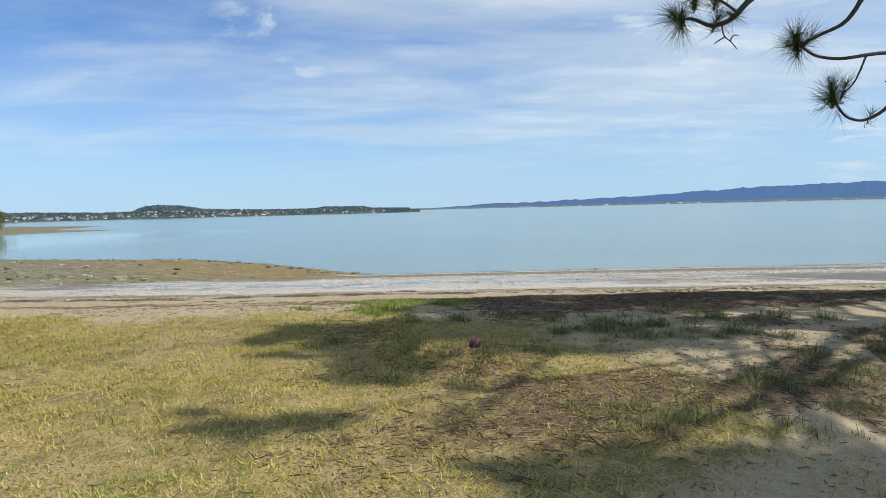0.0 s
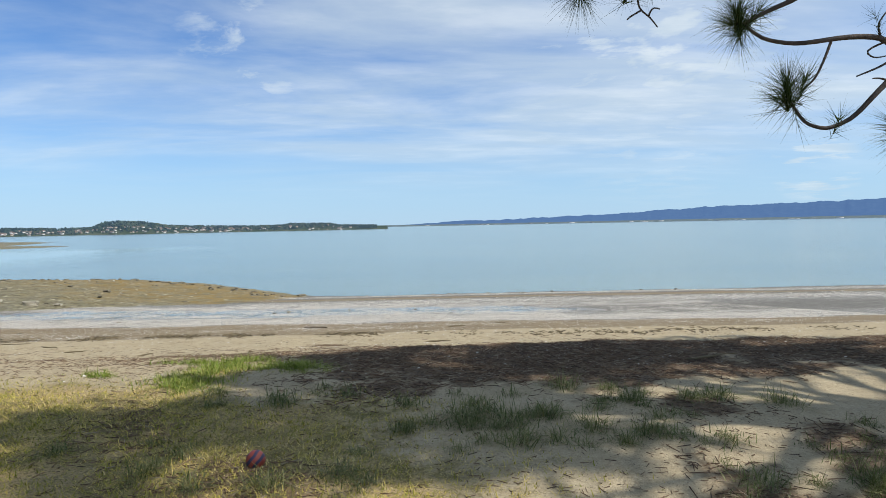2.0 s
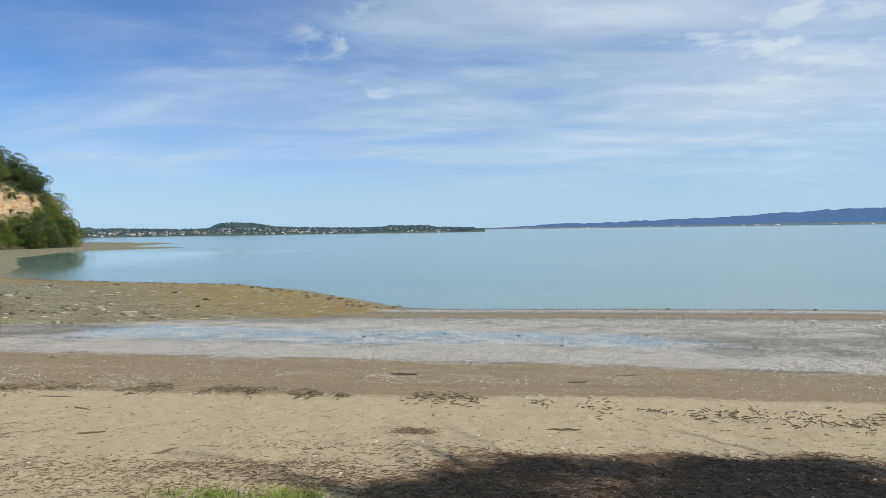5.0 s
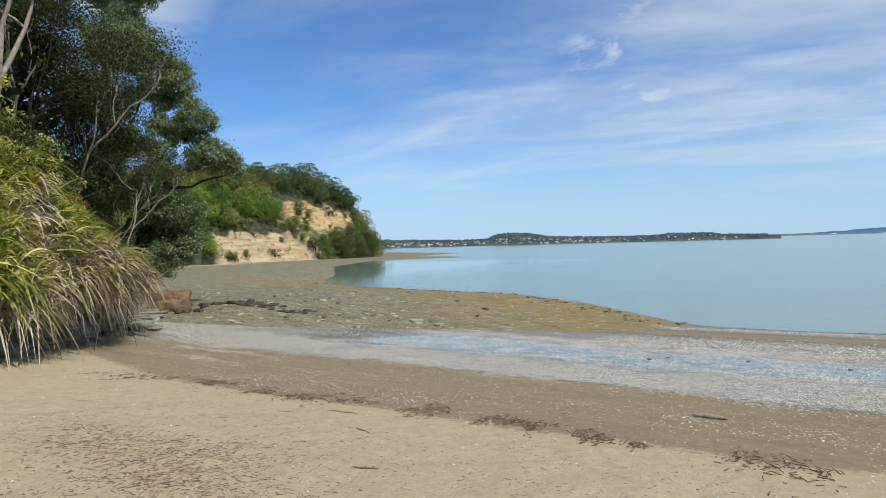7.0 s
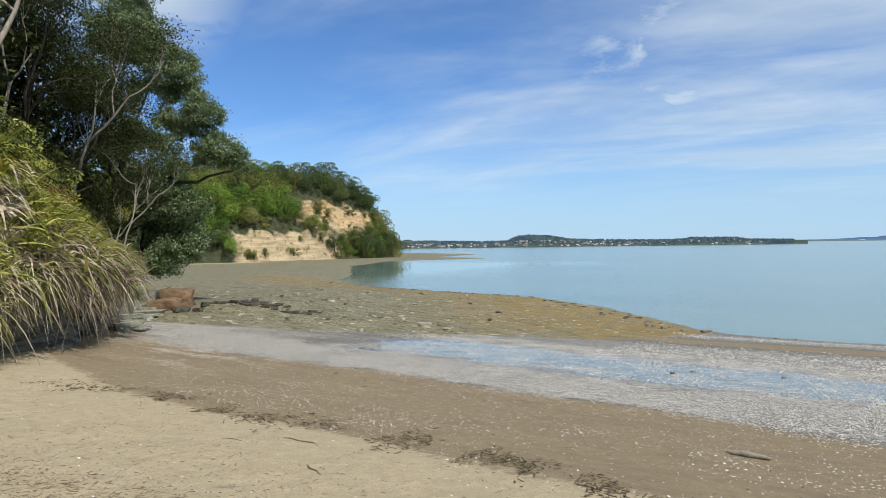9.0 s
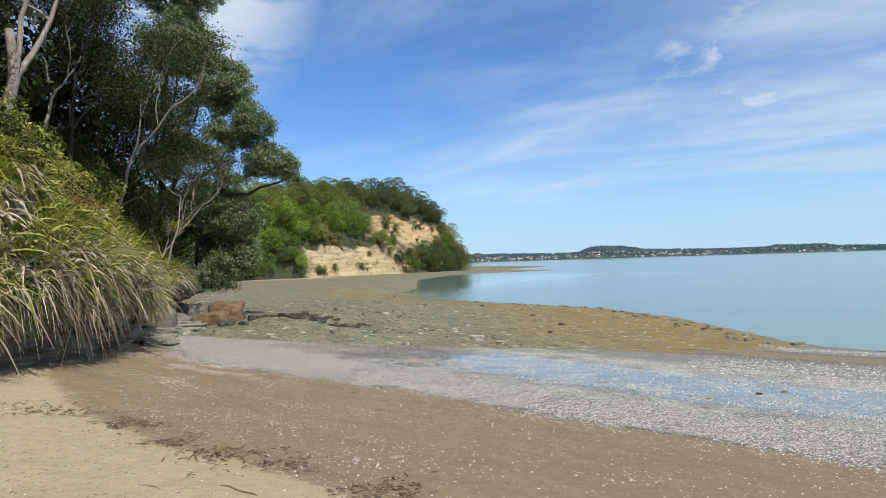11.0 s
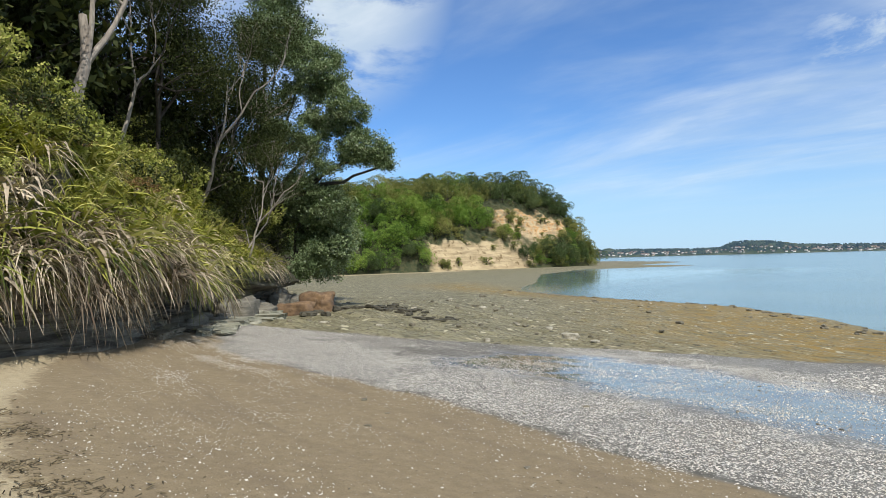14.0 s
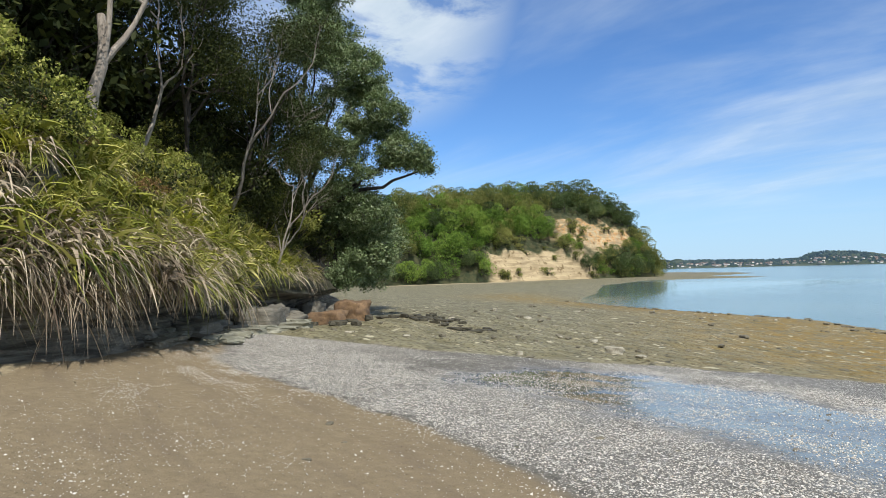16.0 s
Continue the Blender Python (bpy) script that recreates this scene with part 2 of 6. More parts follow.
def ground_material():
    m, k = material("beach_ground")
    p = place_of(k)
    fine, mid, big = k.noise(p, 45, 4, 0.7), k.noise(p, 6, 5, 0.6), k.noise(p, 0.9, 4)
    stretched = k.n("ShaderNodeMapping", {"Vector": p, "Rotation": (0, 0, 0.25), "Scale": (0.35, 1.6, 1)}).outputs[0]
    streaks = k.noise(stretched, 1.1, 6, 0.62)
    grass, dry, shelf, shell, film, litter = (k.attr(a) for a in ("grass", "dry", "shelf", "shell", "film", "litter"))
    damp = k.mix(k.ramp(mid, 0.3, 0.7), (0.26, 0.203, 0.124), (0.212, 0.163, 0.096))
    damp = k.mix(k.ramp(streaks, 0.45, 0.75), damp, (0.19, 0.145, 0.092))
    damp = k.mix(k.ramp(fine, 0.52, 0.72), damp, (0.14, 0.105, 0.068))
    damp = k.mix(k.ramp(fine, 0.40, 0.28), damp, (0.36, 0.29, 0.20))
    sand = k.mix(k.ramp(mid, 0.3, 0.75), (0.43, 0.355, 0.23), (0.36, 0.295, 0.185))
    sand = k.mix(k.ramp(fine, 0.52, 0.68), sand, (0.25, 0.20, 0.125))
    sand = k.mix(k.ramp(fine, 0.42, 0.30), sand, (0.52, 0.44, 0.30))
    grit = k.n("ShaderNodeTexVoronoi", {"Vector": p, "Scale": 60.0})
    speck = k.math("MULTIPLY", k.ramp(grit.outputs["Distance"], 0.30, 0.18), k.ramp(k.n("ShaderNodeSeparateColor", {0: grit.outputs["Color"]}).outputs[0], 0.80, 0.86))
    sand = k.mix(speck, sand, (0.12, 0.09, 0.06))
    c = k.mix(k.ramp(k.math("ADD", dry, k.math("MULTIPLY", k.math("SUBTRACT", mid, 0.5), 1.2)), 0.35, 0.65), damp, sand)
    lawn = k.mix(k.ramp(mid, 0.35, 0.65), (0.38, 0.285, 0.125), (0.17, 0.145, 0.045))
    lawn = k.mix(k.ramp(big, 0.48, 0.66), lawn, (0.40, 0.29, 0.16))
    lawn = k.mix(k.ramp(fine, 0.45, 0.65), lawn, (0.12, 0.10, 0.035))
    lawn = k.mix(k.ramp(k.noise(p, 110, 3, 0.6), 0.52, 0.68), lawn, (0.50, 0.40, 0.18))
    c = k.mix(k.ramp(k.math("ADD", grass, k.math("MULTIPLY", k.math("SUBTRACT", mid, 0.5), 0.9)), 0.3, 0.7), c, lawn)
    needles = k.mix(k.ramp(fine, 0.35, 0.7), (0.075, 0.050, 0.030), (0.20, 0.140, 0.082))
    c = k.mix(k.ramp(k.math("ADD", litter, k.math("MULTIPLY", k.math("SUBTRACT", mid, 0.5), 1.0)), 0.3, 0.75), c, needles)
    wet = k.mix(k.ramp(mid, 0.35, 0.65), (0.175, 0.163, 0.14), (0.095, 0.088, 0.074))
    cells = k.n("ShaderNodeTexVoronoi", {"Vector": p, "Scale": 16.0})
    bits = k.math("MULTIPLY", k.ramp(cells.outputs["Distance"], 0.34, 0.22), k.ramp(k.n("ShaderNodeSeparateColor", {0: cells.outputs["Color"]}).outputs[0], 0.48, 0.58))
    density = k.ramp(k.math("ADD", shell, k.math("MULTIPLY", k.math("SUBTRACT", streaks, 0.5), 0.9)), 0.15, 0.85)
    hash_ = k.n("ShaderNodeTexVoronoi", {"Vector": p, "Scale": 42.0})
    crumbs = k.math("MULTIPLY", k.ramp(hash_.outputs["Distance"], 0.42, 0.30), k.ramp(k.n("ShaderNodeSeparateColor", {0: hash_.outputs["Color"]}).outputs[0], 0.55, 0.65))
    wet = k.mix(k.math("MULTIPLY", k.math("MULTIPLY", crumbs, k.ramp(density, 0.2, 0.75)), 0.95), wet, (0.74, 0.71, 0.64))
    wet = k.mix(k.math("MULTIPLY", bits, density), wet, (0.84, 0.81, 0.75))
    c = k.mix(k.ramp(shell, 0.05, 0.3), c, wet)
    mud = k.mix(k.ramp(streaks, 0.35, 0.62), (0.15, 0.135, 0.075), (0.245, 0.222, 0.135))
    mud = k.mix(k.ramp(mid, 0.50, 0.62), mud, (0.07, 0.06, 0.033))
    orange = k.attr("algae")
    mud = k.mix(k.math("MULTIPLY", k.ramp(k.noise(stretched, 2.2, 6, 0.7), 0.38, 0.6), orange), mud, (0.235, 0.145, 0.022))
    mud = k.mix(k.math("MULTIPLY", k.ramp(k.noise(stretched, 3.1, 6, 0.7), 0.58, 0.66), k.ramp(big, 0.35, 0.55)), mud, (0.50, 0.43, 0.29))
    flecks = k.n("ShaderNodeTexVoronoi", {"Vector": p, "Scale": 2.6})
    fleck = k.math("MULTIPLY", k.ramp(flecks.outputs["Distance"], 0.24, 0.14), k.ramp(k.n("ShaderNodeSeparateColor", {0: flecks.outputs["Color"]}).outputs[0], 0.55, 0.60))
    mud = k.mix(fleck, mud, k.mix(k.n("ShaderNodeSeparateColor", {0: flecks.outputs["Color"]}).outputs[1], (0.05, 0.045, 0.03), (0.55, 0.50, 0.38)))
    bentp = k.n("ShaderNodeVectorMath", {0: p, 1: k.n("ShaderNodeTexNoise", {"Vector": p, "Scale": 1.3, "Detail": 4.0}).outputs[1]}, operation="ADD").outputs[0]
    far_flecks = k.n("ShaderNodeTexVoronoi", {"Vector": bentp, "Scale": 1.5})
    sep = k.n("ShaderNodeSeparateColor", {0: far_flecks.outputs["Color"]})
    mud = k.mix(k.math("MULTIPLY", k.ramp(far_flecks.outputs["Distance"], 0.30, 0.16), k.ramp(sep.outputs[0], 0.5, 0.6)), mud, k.mix(k.ramp(sep.outputs[1], 0.35, 0.5), (0.06, 0.052, 0.03), (0.48, 0.44, 0.31)))
    c = k.mix(shelf, c, mud)
    lie = k.math("ADD", k.math("MULTIPLY", k.math("SUBTRACT", big, 0.5), 0.9), k.math("MULTIPLY", k.math("SUBTRACT", mid, 0.5), 0.35))
    puddle = k.math("MULTIPLY", k.ramp(k.math("ADD", film, lie), 0.34, 0.80), k.math("SUBTRACT", 1.0, k.math("MULTIPLY", bits, 0.8)))
    r = k.math("SUBTRACT", 0.93, k.math("MULTIPLY", shell, 0.3))
    r = k.math("SUBTRACT", r, k.math("MULTIPLY", shelf, 0.25))
    rough = k.n("ShaderNodeMix", {0: puddle, 2: r, 3: 0.06}).outputs[0]
    relief = k.math("ADD", k.math("MULTIPLY", mid, 1.0), k.math("MULTIPLY", fine, 0.4))
    relief = k.math("MULTIPLY", relief, k.math("SUBTRACT", 1.0, k.math("MULTIPLY", puddle, 0.97)))
    finish(k, c, rough, relief, 0.75, 0.05, **{"Specular IOR Level": 0.35})
    return m


def water_material():
    m, k = material("harbour_water")
    p = place_of(k)
    s1 = k.n("ShaderNodeMapping", {"Vector": p, "Rotation": (0, 0, 0.1), "Scale": (0.5, 1.6, 1)}).outputs[0]
    w = k.math("ADD", k.noise(s1, 1.6, 5, 0.6), k.math("MULTIPLY", k.noise(s1, 0.12, 3), 2.0))
    c = k.mix(k.ramp(k.noise(s1, 0.02, 4), 0.35, 0.65), (0.16, 0.235, 0.235), (0.20, 0.27, 0.25))
    at = k.n("ShaderNodeSeparateXYZ", {0: p})
    lee = k.math("MULTIPLY", k.ramp(at.outputs[0], -45, -80), k.ramp(at.outputs[1], 215, 170))          # calm in the headland's lee
    w = k.math("MULTIPLY", w, k.math("SUBTRACT", 1.0, k.math("MULTIPLY", lee, 0.92)))
    finish(k, c, k.math("SUBTRACT", 0.16, k.math("MULTIPLY", lee, 0.10)), w, 0.5, 0.08, IOR=1.33)
    return m


GROUND, WATER = ground_material(), water_material()


# ---- mesh helpers ----
def vn(x, y, seed=0):
    """Smooth value noise, 0 to 1, on arrays."""
    x, y = np.asarray(x, float), np.asarray(y, float)
    i, j = np.floor(x), np.floor(y)
    fx, fy = x - i, y - j
    fx, fy = fx * fx * (3 - 2 * fx), fy * fy * (3 - 2 * fy)

    def h(a, b):
        v = np.sin(a * 127.1 + b * 311.7 + seed * 74.7) * 43758.5453
        return v - np.floor(v)
    return (h(i, j) * (1 - fx) + h(i + 1, j) * fx) * (1 - fy) + (h(i, j + 1) * (1 - fx) + h(i + 1, j + 1) * fx) * fy


def fbm(x, y, seed=0, octaves=4):
    x, y = np.asarray(x, float), np.asarray(y, float)
    return sum(vn(x * 2 ** o, y * 2 ** o, seed + o) * 0.5 ** o for o in range(octaves)) / (2 - 2.0 ** (1 - octaves))


def step(v, lo, hi):
    u = np.clip((np.asarray(v, float) - lo) / (hi - lo), 0, 1)
    return u * u * (3 - 2 * u)


def mesh_of(name, verts, faces, smooth=False):
    verts, faces = np.asarray(verts, np.float32), np.asarray(faces, np.int32)
    me = bpy.data.meshes.new(name)
    n, k = faces.shape
    me.vertices.add(len(verts))
    me.vertices.foreach_set("co", verts.ravel())
    me.loops.add(n * k)
    me.loops.foreach_set("vertex_index", faces.ravel())
    me.polygons.add(n)
    me.polygons.foreach_set("loop_start", np.arange(0, n * k, k, dtype=np.int32))
    me.polygons.foreach_set("loop_total", np.full(n, k, np.int32))
    if smooth:
        me.polygons.foreach_set("use_smooth", np.ones(n, bool))
    me.update(calc_edges=True)
    return me


def shape(name, verts, faces, mat, parent=None, label="", smooth=False):
    """One mesh object, under a parent where there is one."""
    ob = new(name, mesh_of(name, verts, faces, smooth))
    ob.data.materials.append(mat)
    ob.parent = parent
    return tagged(ob, label)


def grid_faces(nu, nv):
    a = (np.arange(nu - 1)[:, None] * nv + np.arange(nv - 1)[None]).ravel()
    return np.stack([a, a + nv, a + nv + 1, a + 1], 1)


def join(chunks):
    """Joins (verts, faces) chunks of one face size."""
    v, f, o = [], [], 0
    for a, b in chunks:
        v.append(np.asarray(a, float))
        f.append(np.asarray(b) + o)
        o += len(a)
    return np.concatenate(v), np.concatenate(f)


def tube(points, radii, sides=6):
    """A tapered tube along points."""
    P = np.asarray(points, float)
    T = np.gradient(P, axis=0)
    T /= np.linalg.norm(T, axis=1)[:, None] + 1e-9
    ref = np.array([0.31, 0.17, 0.93]) if abs(T[0][2]) < 0.9 else np.array([0.93, 0.2, 0.3])
    A = np.cross(T, ref)
    A /= np.linalg.norm(A, axis=1)[:, None] + 1e-9
    B = np.cross(T, A)
    an = np.linspace(0, 2 * math.pi, sides, endpoint=False)
    R = np.asarray(radii, float)[:, None, None]
    V = P[:, None] + R * (A[:, None] * np.cos(an)[None, :, None] + B[:, None] * np.sin(an)[None, :, None])
    n = len(P)
    i, j = np.meshgrid(np.arange(n - 1), np.arange(sides), indexing="ij")
    f = np.stack([i * sides + j, i * sides + (j + 1) % sides, (i + 1) * sides + (j + 1) % sides, (i + 1) * sides + j], -1).reshape(-1, 4)
    return V.reshape(-1, 3), f


def leaf_quads(centers, length, width, rng, up=0.35, dirs=None):
    """A bent lozenge at each centre."""
    n = len(centers)
    d = rng.normal(size=(n, 3)) if dirs is None else dirs + rng.normal(size=(n, 3)) * 0.25
    d /= np.linalg.norm(d, axis=1)[:, None]
    nor = rng.normal(size=(n, 3)) + np.array([0, 0, up * 3])
    side = np.cross(d, nor)
    side /= np.linalg.norm(side, axis=1)[:, None] + 1e-9
    L = (length * rng.uniform(0.6, 1.3, n))[:, None]
    W = (width * rng.uniform(0.7, 1.2, n))[:, None]
    c = np.asarray(centers)
    V = np.stack([c - d * L / 2, c + side * W / 2, c + d * L / 2, c - side * W / 2], 1)
    return V.reshape(-1, 3), np.arange(4 * n).reshape(n, 4)


def ribbons(base, direct, length, width, droop, rng, segs=4):
    """Arching blades: from base along direct, bent down."""
    n = len(base)
    d = direct / (np.linalg.norm(direct, axis=1)[:, None] + 1e-9)
    side = np.cross(d, [0, 0, 1.0])
    side /= np.linalg.norm(side, axis=1)[:, None] + 1e-9
    side += rng.normal(size=(n, 3)) * 0.35
    rows = []
    for s in range(segs + 1):
        u = s / segs
        p = base + d * (length * u)[:, None] - np.array([0, 0, 1.0]) * (droop * length * u * u)[:, None]
        w = (width * (1 - u ** 1.5 * 0.93))[:, None]
        rows.append(np.stack([p - side * w / 2, p + side * w / 2], 1))
    V = np.stack(rows, 1).reshape(-1, 3)
    k = 2 * (segs + 1)
    f = np.concatenate([np.stack([np.arange(n) * k + 2 * s, np.arange(n) * k + 2 * s + 1, np.arange(n) * k + 2 * s + 3, np.arange(n) * k + 2 * s + 2], 1) for s in range(segs)])
    return V, f


# ---- ground: beach, grassy bank, shelf and flats in one sheet ----
SHORE = [(3000, -300), (600, 5), (150, 42), (60, 46.5), (30, 48), (5, 49.5), (-6, 49.5), (-8, 51), (-12, 56), (-18, 62.5), (-26, 69.5), (-50, 76), (-66, 83),
         (-80, 103), (-115, 145), (-128, 172), (-140, 196), (-122, 228), (-120, 236), (-140, 244), (-160, 262), (-175, 330), (-320, 430), (-3000, 700)]
INLAND = [(-4900, 700), (-4900, -4900), (4900, -4900), (4900, -300)]


def shore_distance(x, y):
    """Metres from the water's edge, positive on land."""
    best = np.full(x.shape, 1e9)
    for (ax, ay), (bx, by) in zip(SHORE, SHORE[1:]):
        dx, dy = bx - ax, by - ay
        u = np.clip(((x - ax) * dx + (y - ay) * dy) / (dx * dx + dy * dy), 0, 1)
        best = np.minimum(best, np.hypot(x - ax - u * dx, y - ay - u * dy))
    inside = np.zeros(x.shape, bool)
    ring = SHORE + INLAND
    for (ax, ay), (bx, by) in zip(ring, ring[1:] + ring[:1]):
        if ay != by:
            inside ^= ((ay > y) != (by > y)) & (x < (bx - ax) * (y - ay) / (by - ay) + ax)
    return np.where(inside, best, -best)


def shelf_edge(y):
    return np.interp(y, [18, 25.5, 29.8, 33.5, 38, 46, 50], [-34, -22.5, -18.3, -14.5, -9.5, -7.0, -6.5])


def ground(x, y):
    x, y = np.asarray(x, float), np.asarray(y, float)
    d = shore_distance(x, y) + (fbm(x * 0.16, y * 0.16, 3) - 0.5) * 2.4 * step(np.hypot(x, y - 15), 22, 40)
    z = np.interp(d, [-400, -60, -15, 0, 18, 22, 27, 30.5, 32.5, 35, 37, 38.5, 40, 41.5, 45, 50, 90],
                  [-3, -2.5, -0.8, 0, 1.45, 1.72, 2.15, 2.48, 2.75, 3.02, 3.20, 3.40, 3.58, 3.64, 3.58, 3.48, 3.5])
    z = np.where(y > 44, np.minimum(z, np.interp(y, [44, 55, 75, 120], [2.3, 1.5, 0.95, 0.5]) + 0.0 * x), z)
    z = np.minimum(z, np.interp(x, [-45, -34, -28, -22, -15], [1.7, 2.0, 2.35, 2.75, 9]) + np.interp(y, [16, 21], [6, 0]))
    sh = step(shelf_edge(y) - x, -0.4, 1.0) * step(y, 18, 26)
    z = z + sh * ((fbm(x * 0.5, y * 0.9, 11) - 0.5) * 0.34 + (vn(x * 1.6, y * 2.6, 5) - 0.5) * 0.09) * step(d, 0, 6)
    z = z + (1 - sh) * ((fbm(x * 1.7, y * 1.7, 21) - 0.5) * 0.06 * step(d, 33, 38) + (fbm(x * 0.6, y * 0.6, 25) - 0.5) * 0.05 * step(d, 3, 10))
    z = z + (vn(x * 3.1, y * 3.1, 41) - 0.5) * 0.035 * step(d, 34.6, 36)
    # washed-out hollow with a ragged sandy lip
    r = np.hypot((x - 4.7) / 2.0, (y - 4.1) / 1.6) + (fbm(x * 1.3, y * 1.3, 45) - 0.5) * 0.5
    lip = (fbm(x * 3.5, y * 3.5, 46) - 0.5) * 0.14 * step(np.abs(r - 0.8), 0.45, 0.1)
    return z - 0.62 * step(r, 1.0, 0.35) + lip


def ground_at(x, y):
    return float(ground(np.array([x]), np.array([y]))[0])


def spaced(lo, hi, fine, end_lo, end_hi, grow=1.09):
    """Lines at even fine steps from lo to hi, then ever wider to the ends."""
    mid = np.arange(lo, hi, fine)
    a, b, s = [lo], [mid[-1]], fine
    while b[-1] < end_hi:
        s *= grow
        b.append(b[-1] + s)
    s = fine
    while a[-1] > end_lo:
        s *= grow
        a.append(a[-1] - s)
    return np.concatenate([a[:0:-1], mid, b[1:]])


gx, gy = spaced(-24, 8, 0.11, -4900, 4900, 1.07), spaced(2, 33, 0.11, -4900, 4900, 1.05)
GX, GY = np.meshgrid(gx, gy, indexing="ij")
D = shore_distance(GX, GY)
ground_sheet = shape("ground", np.stack([GX, GY, ground(GX, GY)], -1).reshape(-1, 3), grid_faces(len(gx), len(gy)), GROUND, smooth=True)
tagged(ground_sheet, "sandy beach with dry grass bank, shell bands and brown tidal shelf", "ground", kind="structure")
wob = (fbm(GX * 0.35, GY * 0.35, 7) - 0.5) * 1.4 - np.interp(GX, [-22, -17, -11, 0, 5, 60], [3.6, 2.8, 0.2, 1.0, 2.4, 2.4])
rag = (fbm(GX * 0.35, GY * 0.35, 8) - 0.5) * 2.0
EDGE_DRY = 34.7


def grass_cover(x, y):
    """How thick the lawn is."""
    g = step(y + 0.15 * x + (fbm(x * 0.5, y * 0.5, 33) - 0.5) * 2.4, 8.6, 7.1) * step(x + (fbm(x * 0.7, y * 0.7, 37) - 0.5) * 3, 2.3, 0.2)
    patch = 0.7 * np.exp(-(((x + 0.75) / 0.35) ** 2 + ((y - 8.8) / 0.5) ** 2))
    return np.clip(g * 0.9 + patch, 0, 1)


def litter_cover(x, y):
    """How thick the needle litter is under the pine, with patches that deepen its shade."""
    a = step(y + (fbm(x * 0.8, y * 0.8, 51) - 0.5) * 1.4, 11.5, 10.6) * step(x + (fbm(x, y, 53) - 0.5) * 2, -0.5, 0.9) * step(y - 0.10 * x + (fbm(x * 1.1, y * 1.1, 57) - 0.5) * 3, 7.3, 8.4)
    under = step(x + (fbm(x, y, 54) - 0.5) * 2, -1.8, 0.2) * step(y, 3.0, 4.2) * step(y, 11, 9.5)
    # litter-brown patches; they also put some of the pine's shade into the colour
    dirt_and_shade = 0.7 * under * step(fbm(x * 0.85, y * 0.85, 59), 0.46, 0.60)
    return np.clip(np.maximum(a, dirt_and_shade), 0, 1)


SH = step(shelf_edge(GY) - GX + rag * 0.5, -0.25, 0.25) * step(GY + rag, 21, 24) * np.where(GX < -5, 1.0, 0.0)
shell_cover = step(D + wob, 28.4, 27.2) * (1 - SH) * np.where(GY < 60, 1.0, 0.0)
shell_amount = shell_cover * (0.40 + 1.1 * np.exp(-((D + wob - 26.3) / 1.7) ** 2) + 0.7 * np.exp(-((D + wob * 0.5 - 15) / 3) ** 2) + 0.6 * np.exp(-((D - 3.5) / 2.0) ** 2) - 0.5 * np.exp(-((D - 8.5) / 1.8) ** 2))
# pale sand at the headland's toe
su = np.clip(((GX + 172) * -28 + (GY - 160) * -75) / (28 ** 2 + 75 ** 2), 0, 1)
STRIP = step(np.hypot(GX + 172 + 28 * su, GY - 160 + 75 * su) + rag * 3, 11, 7)
layers = {"grass": grass_cover(GX, GY), "dry": np.maximum(STRIP, step(D + rag * 0.45, EDGE_DRY - 0.7, EDGE_DRY + 0.7)), "shelf": SH * (1 - STRIP),
          "shell": np.clip(shell_amount, 0, 1), "litter": litter_cover(GX, GY),
          "film": shell_cover * np.exp(-((D + wob - 21) / 4.0) ** 2) * step(GX, -19, -13) * step(GX, 12, 4),
          "algae": np.clip(step(D, 22, 5) * step(D, -1, 1.5) * step(GY, 95, 75), 0, 1)}
for key, values in layers.items():
    ground_sheet.data.attributes.new(key, "FLOAT", "POINT").data.foreach_set("value", values.astype(np.float32).ravel())

wx, wy = spaced(-60, 60, 12, -4950, 4950, 1.25), spaced(30, 120, 12, -300, 4950, 1.25)
WX, WY = np.meshgrid(wx, wy, indexing="ij")
tagged(shape("water", np.stack([WX, WY, np.zeros_like(WX)], -1).reshape(-1, 3), grid_faces(len(wx), len(wy)), WATER, smooth=True),
       "calm pale blue-green harbour water at mid tide", "water", kind="structure")


# ---- the steep bank behind the beach ----
FOOT = [(-110, 62), (-72, 50.5), (-54, 41.5), (-45, 37), (-38, 33.6), (-31, 28.0), (-26, 23.8), (-21.5, 21.0), (-17.5, 18.2), (-15.6, 15), (-14.8, 11), (-15, 5), (-17, -5), (-24, -25), (-45, -60)]
RISE = [(62, 0.9), (43, 1.0), (24, 1.0), (18, 1.0), (15, 0.92), (11, 0.8), (5, 0.6), (-25, 0.5), (-60, 0.5)]
SECTION = [(0.9, -0.8), (0.6, 0.0), (1.3, 0.3), (1.9, 0.8), (1.6, 1.3), (0.3, 1.75), (0.35, 2.2), (1.0, 2.9), (1.9, 3.9), (2.8, 5.2), (3.8, 6.6), (5.0, 7.8), (7, 8.7), (10, 9.6), (16, 11.0), (26, 12.5), (45, 14), (80, 15)]


def along(line, s):
    """The point s metres along a line of points, and the way there."""
    P = np.asarray(line, float)
    L = np.concatenate([[0], np.cumsum(np.linalg.norm(np.diff(P, axis=0), axis=1))])
    q = np.stack([np.interp(s, L, P[:, k]) for k in range(2)], -1)
    a = np.stack([np.interp(np.asarray(s) + 1.5, L, P[:, k]) - np.interp(np.asarray(s) - 1.5, L, P[:, k]) for k in range(2)], -1)
    return q, a / (np.linalg.norm(a, axis=-1)[..., None] + 1e-9), L[-1]


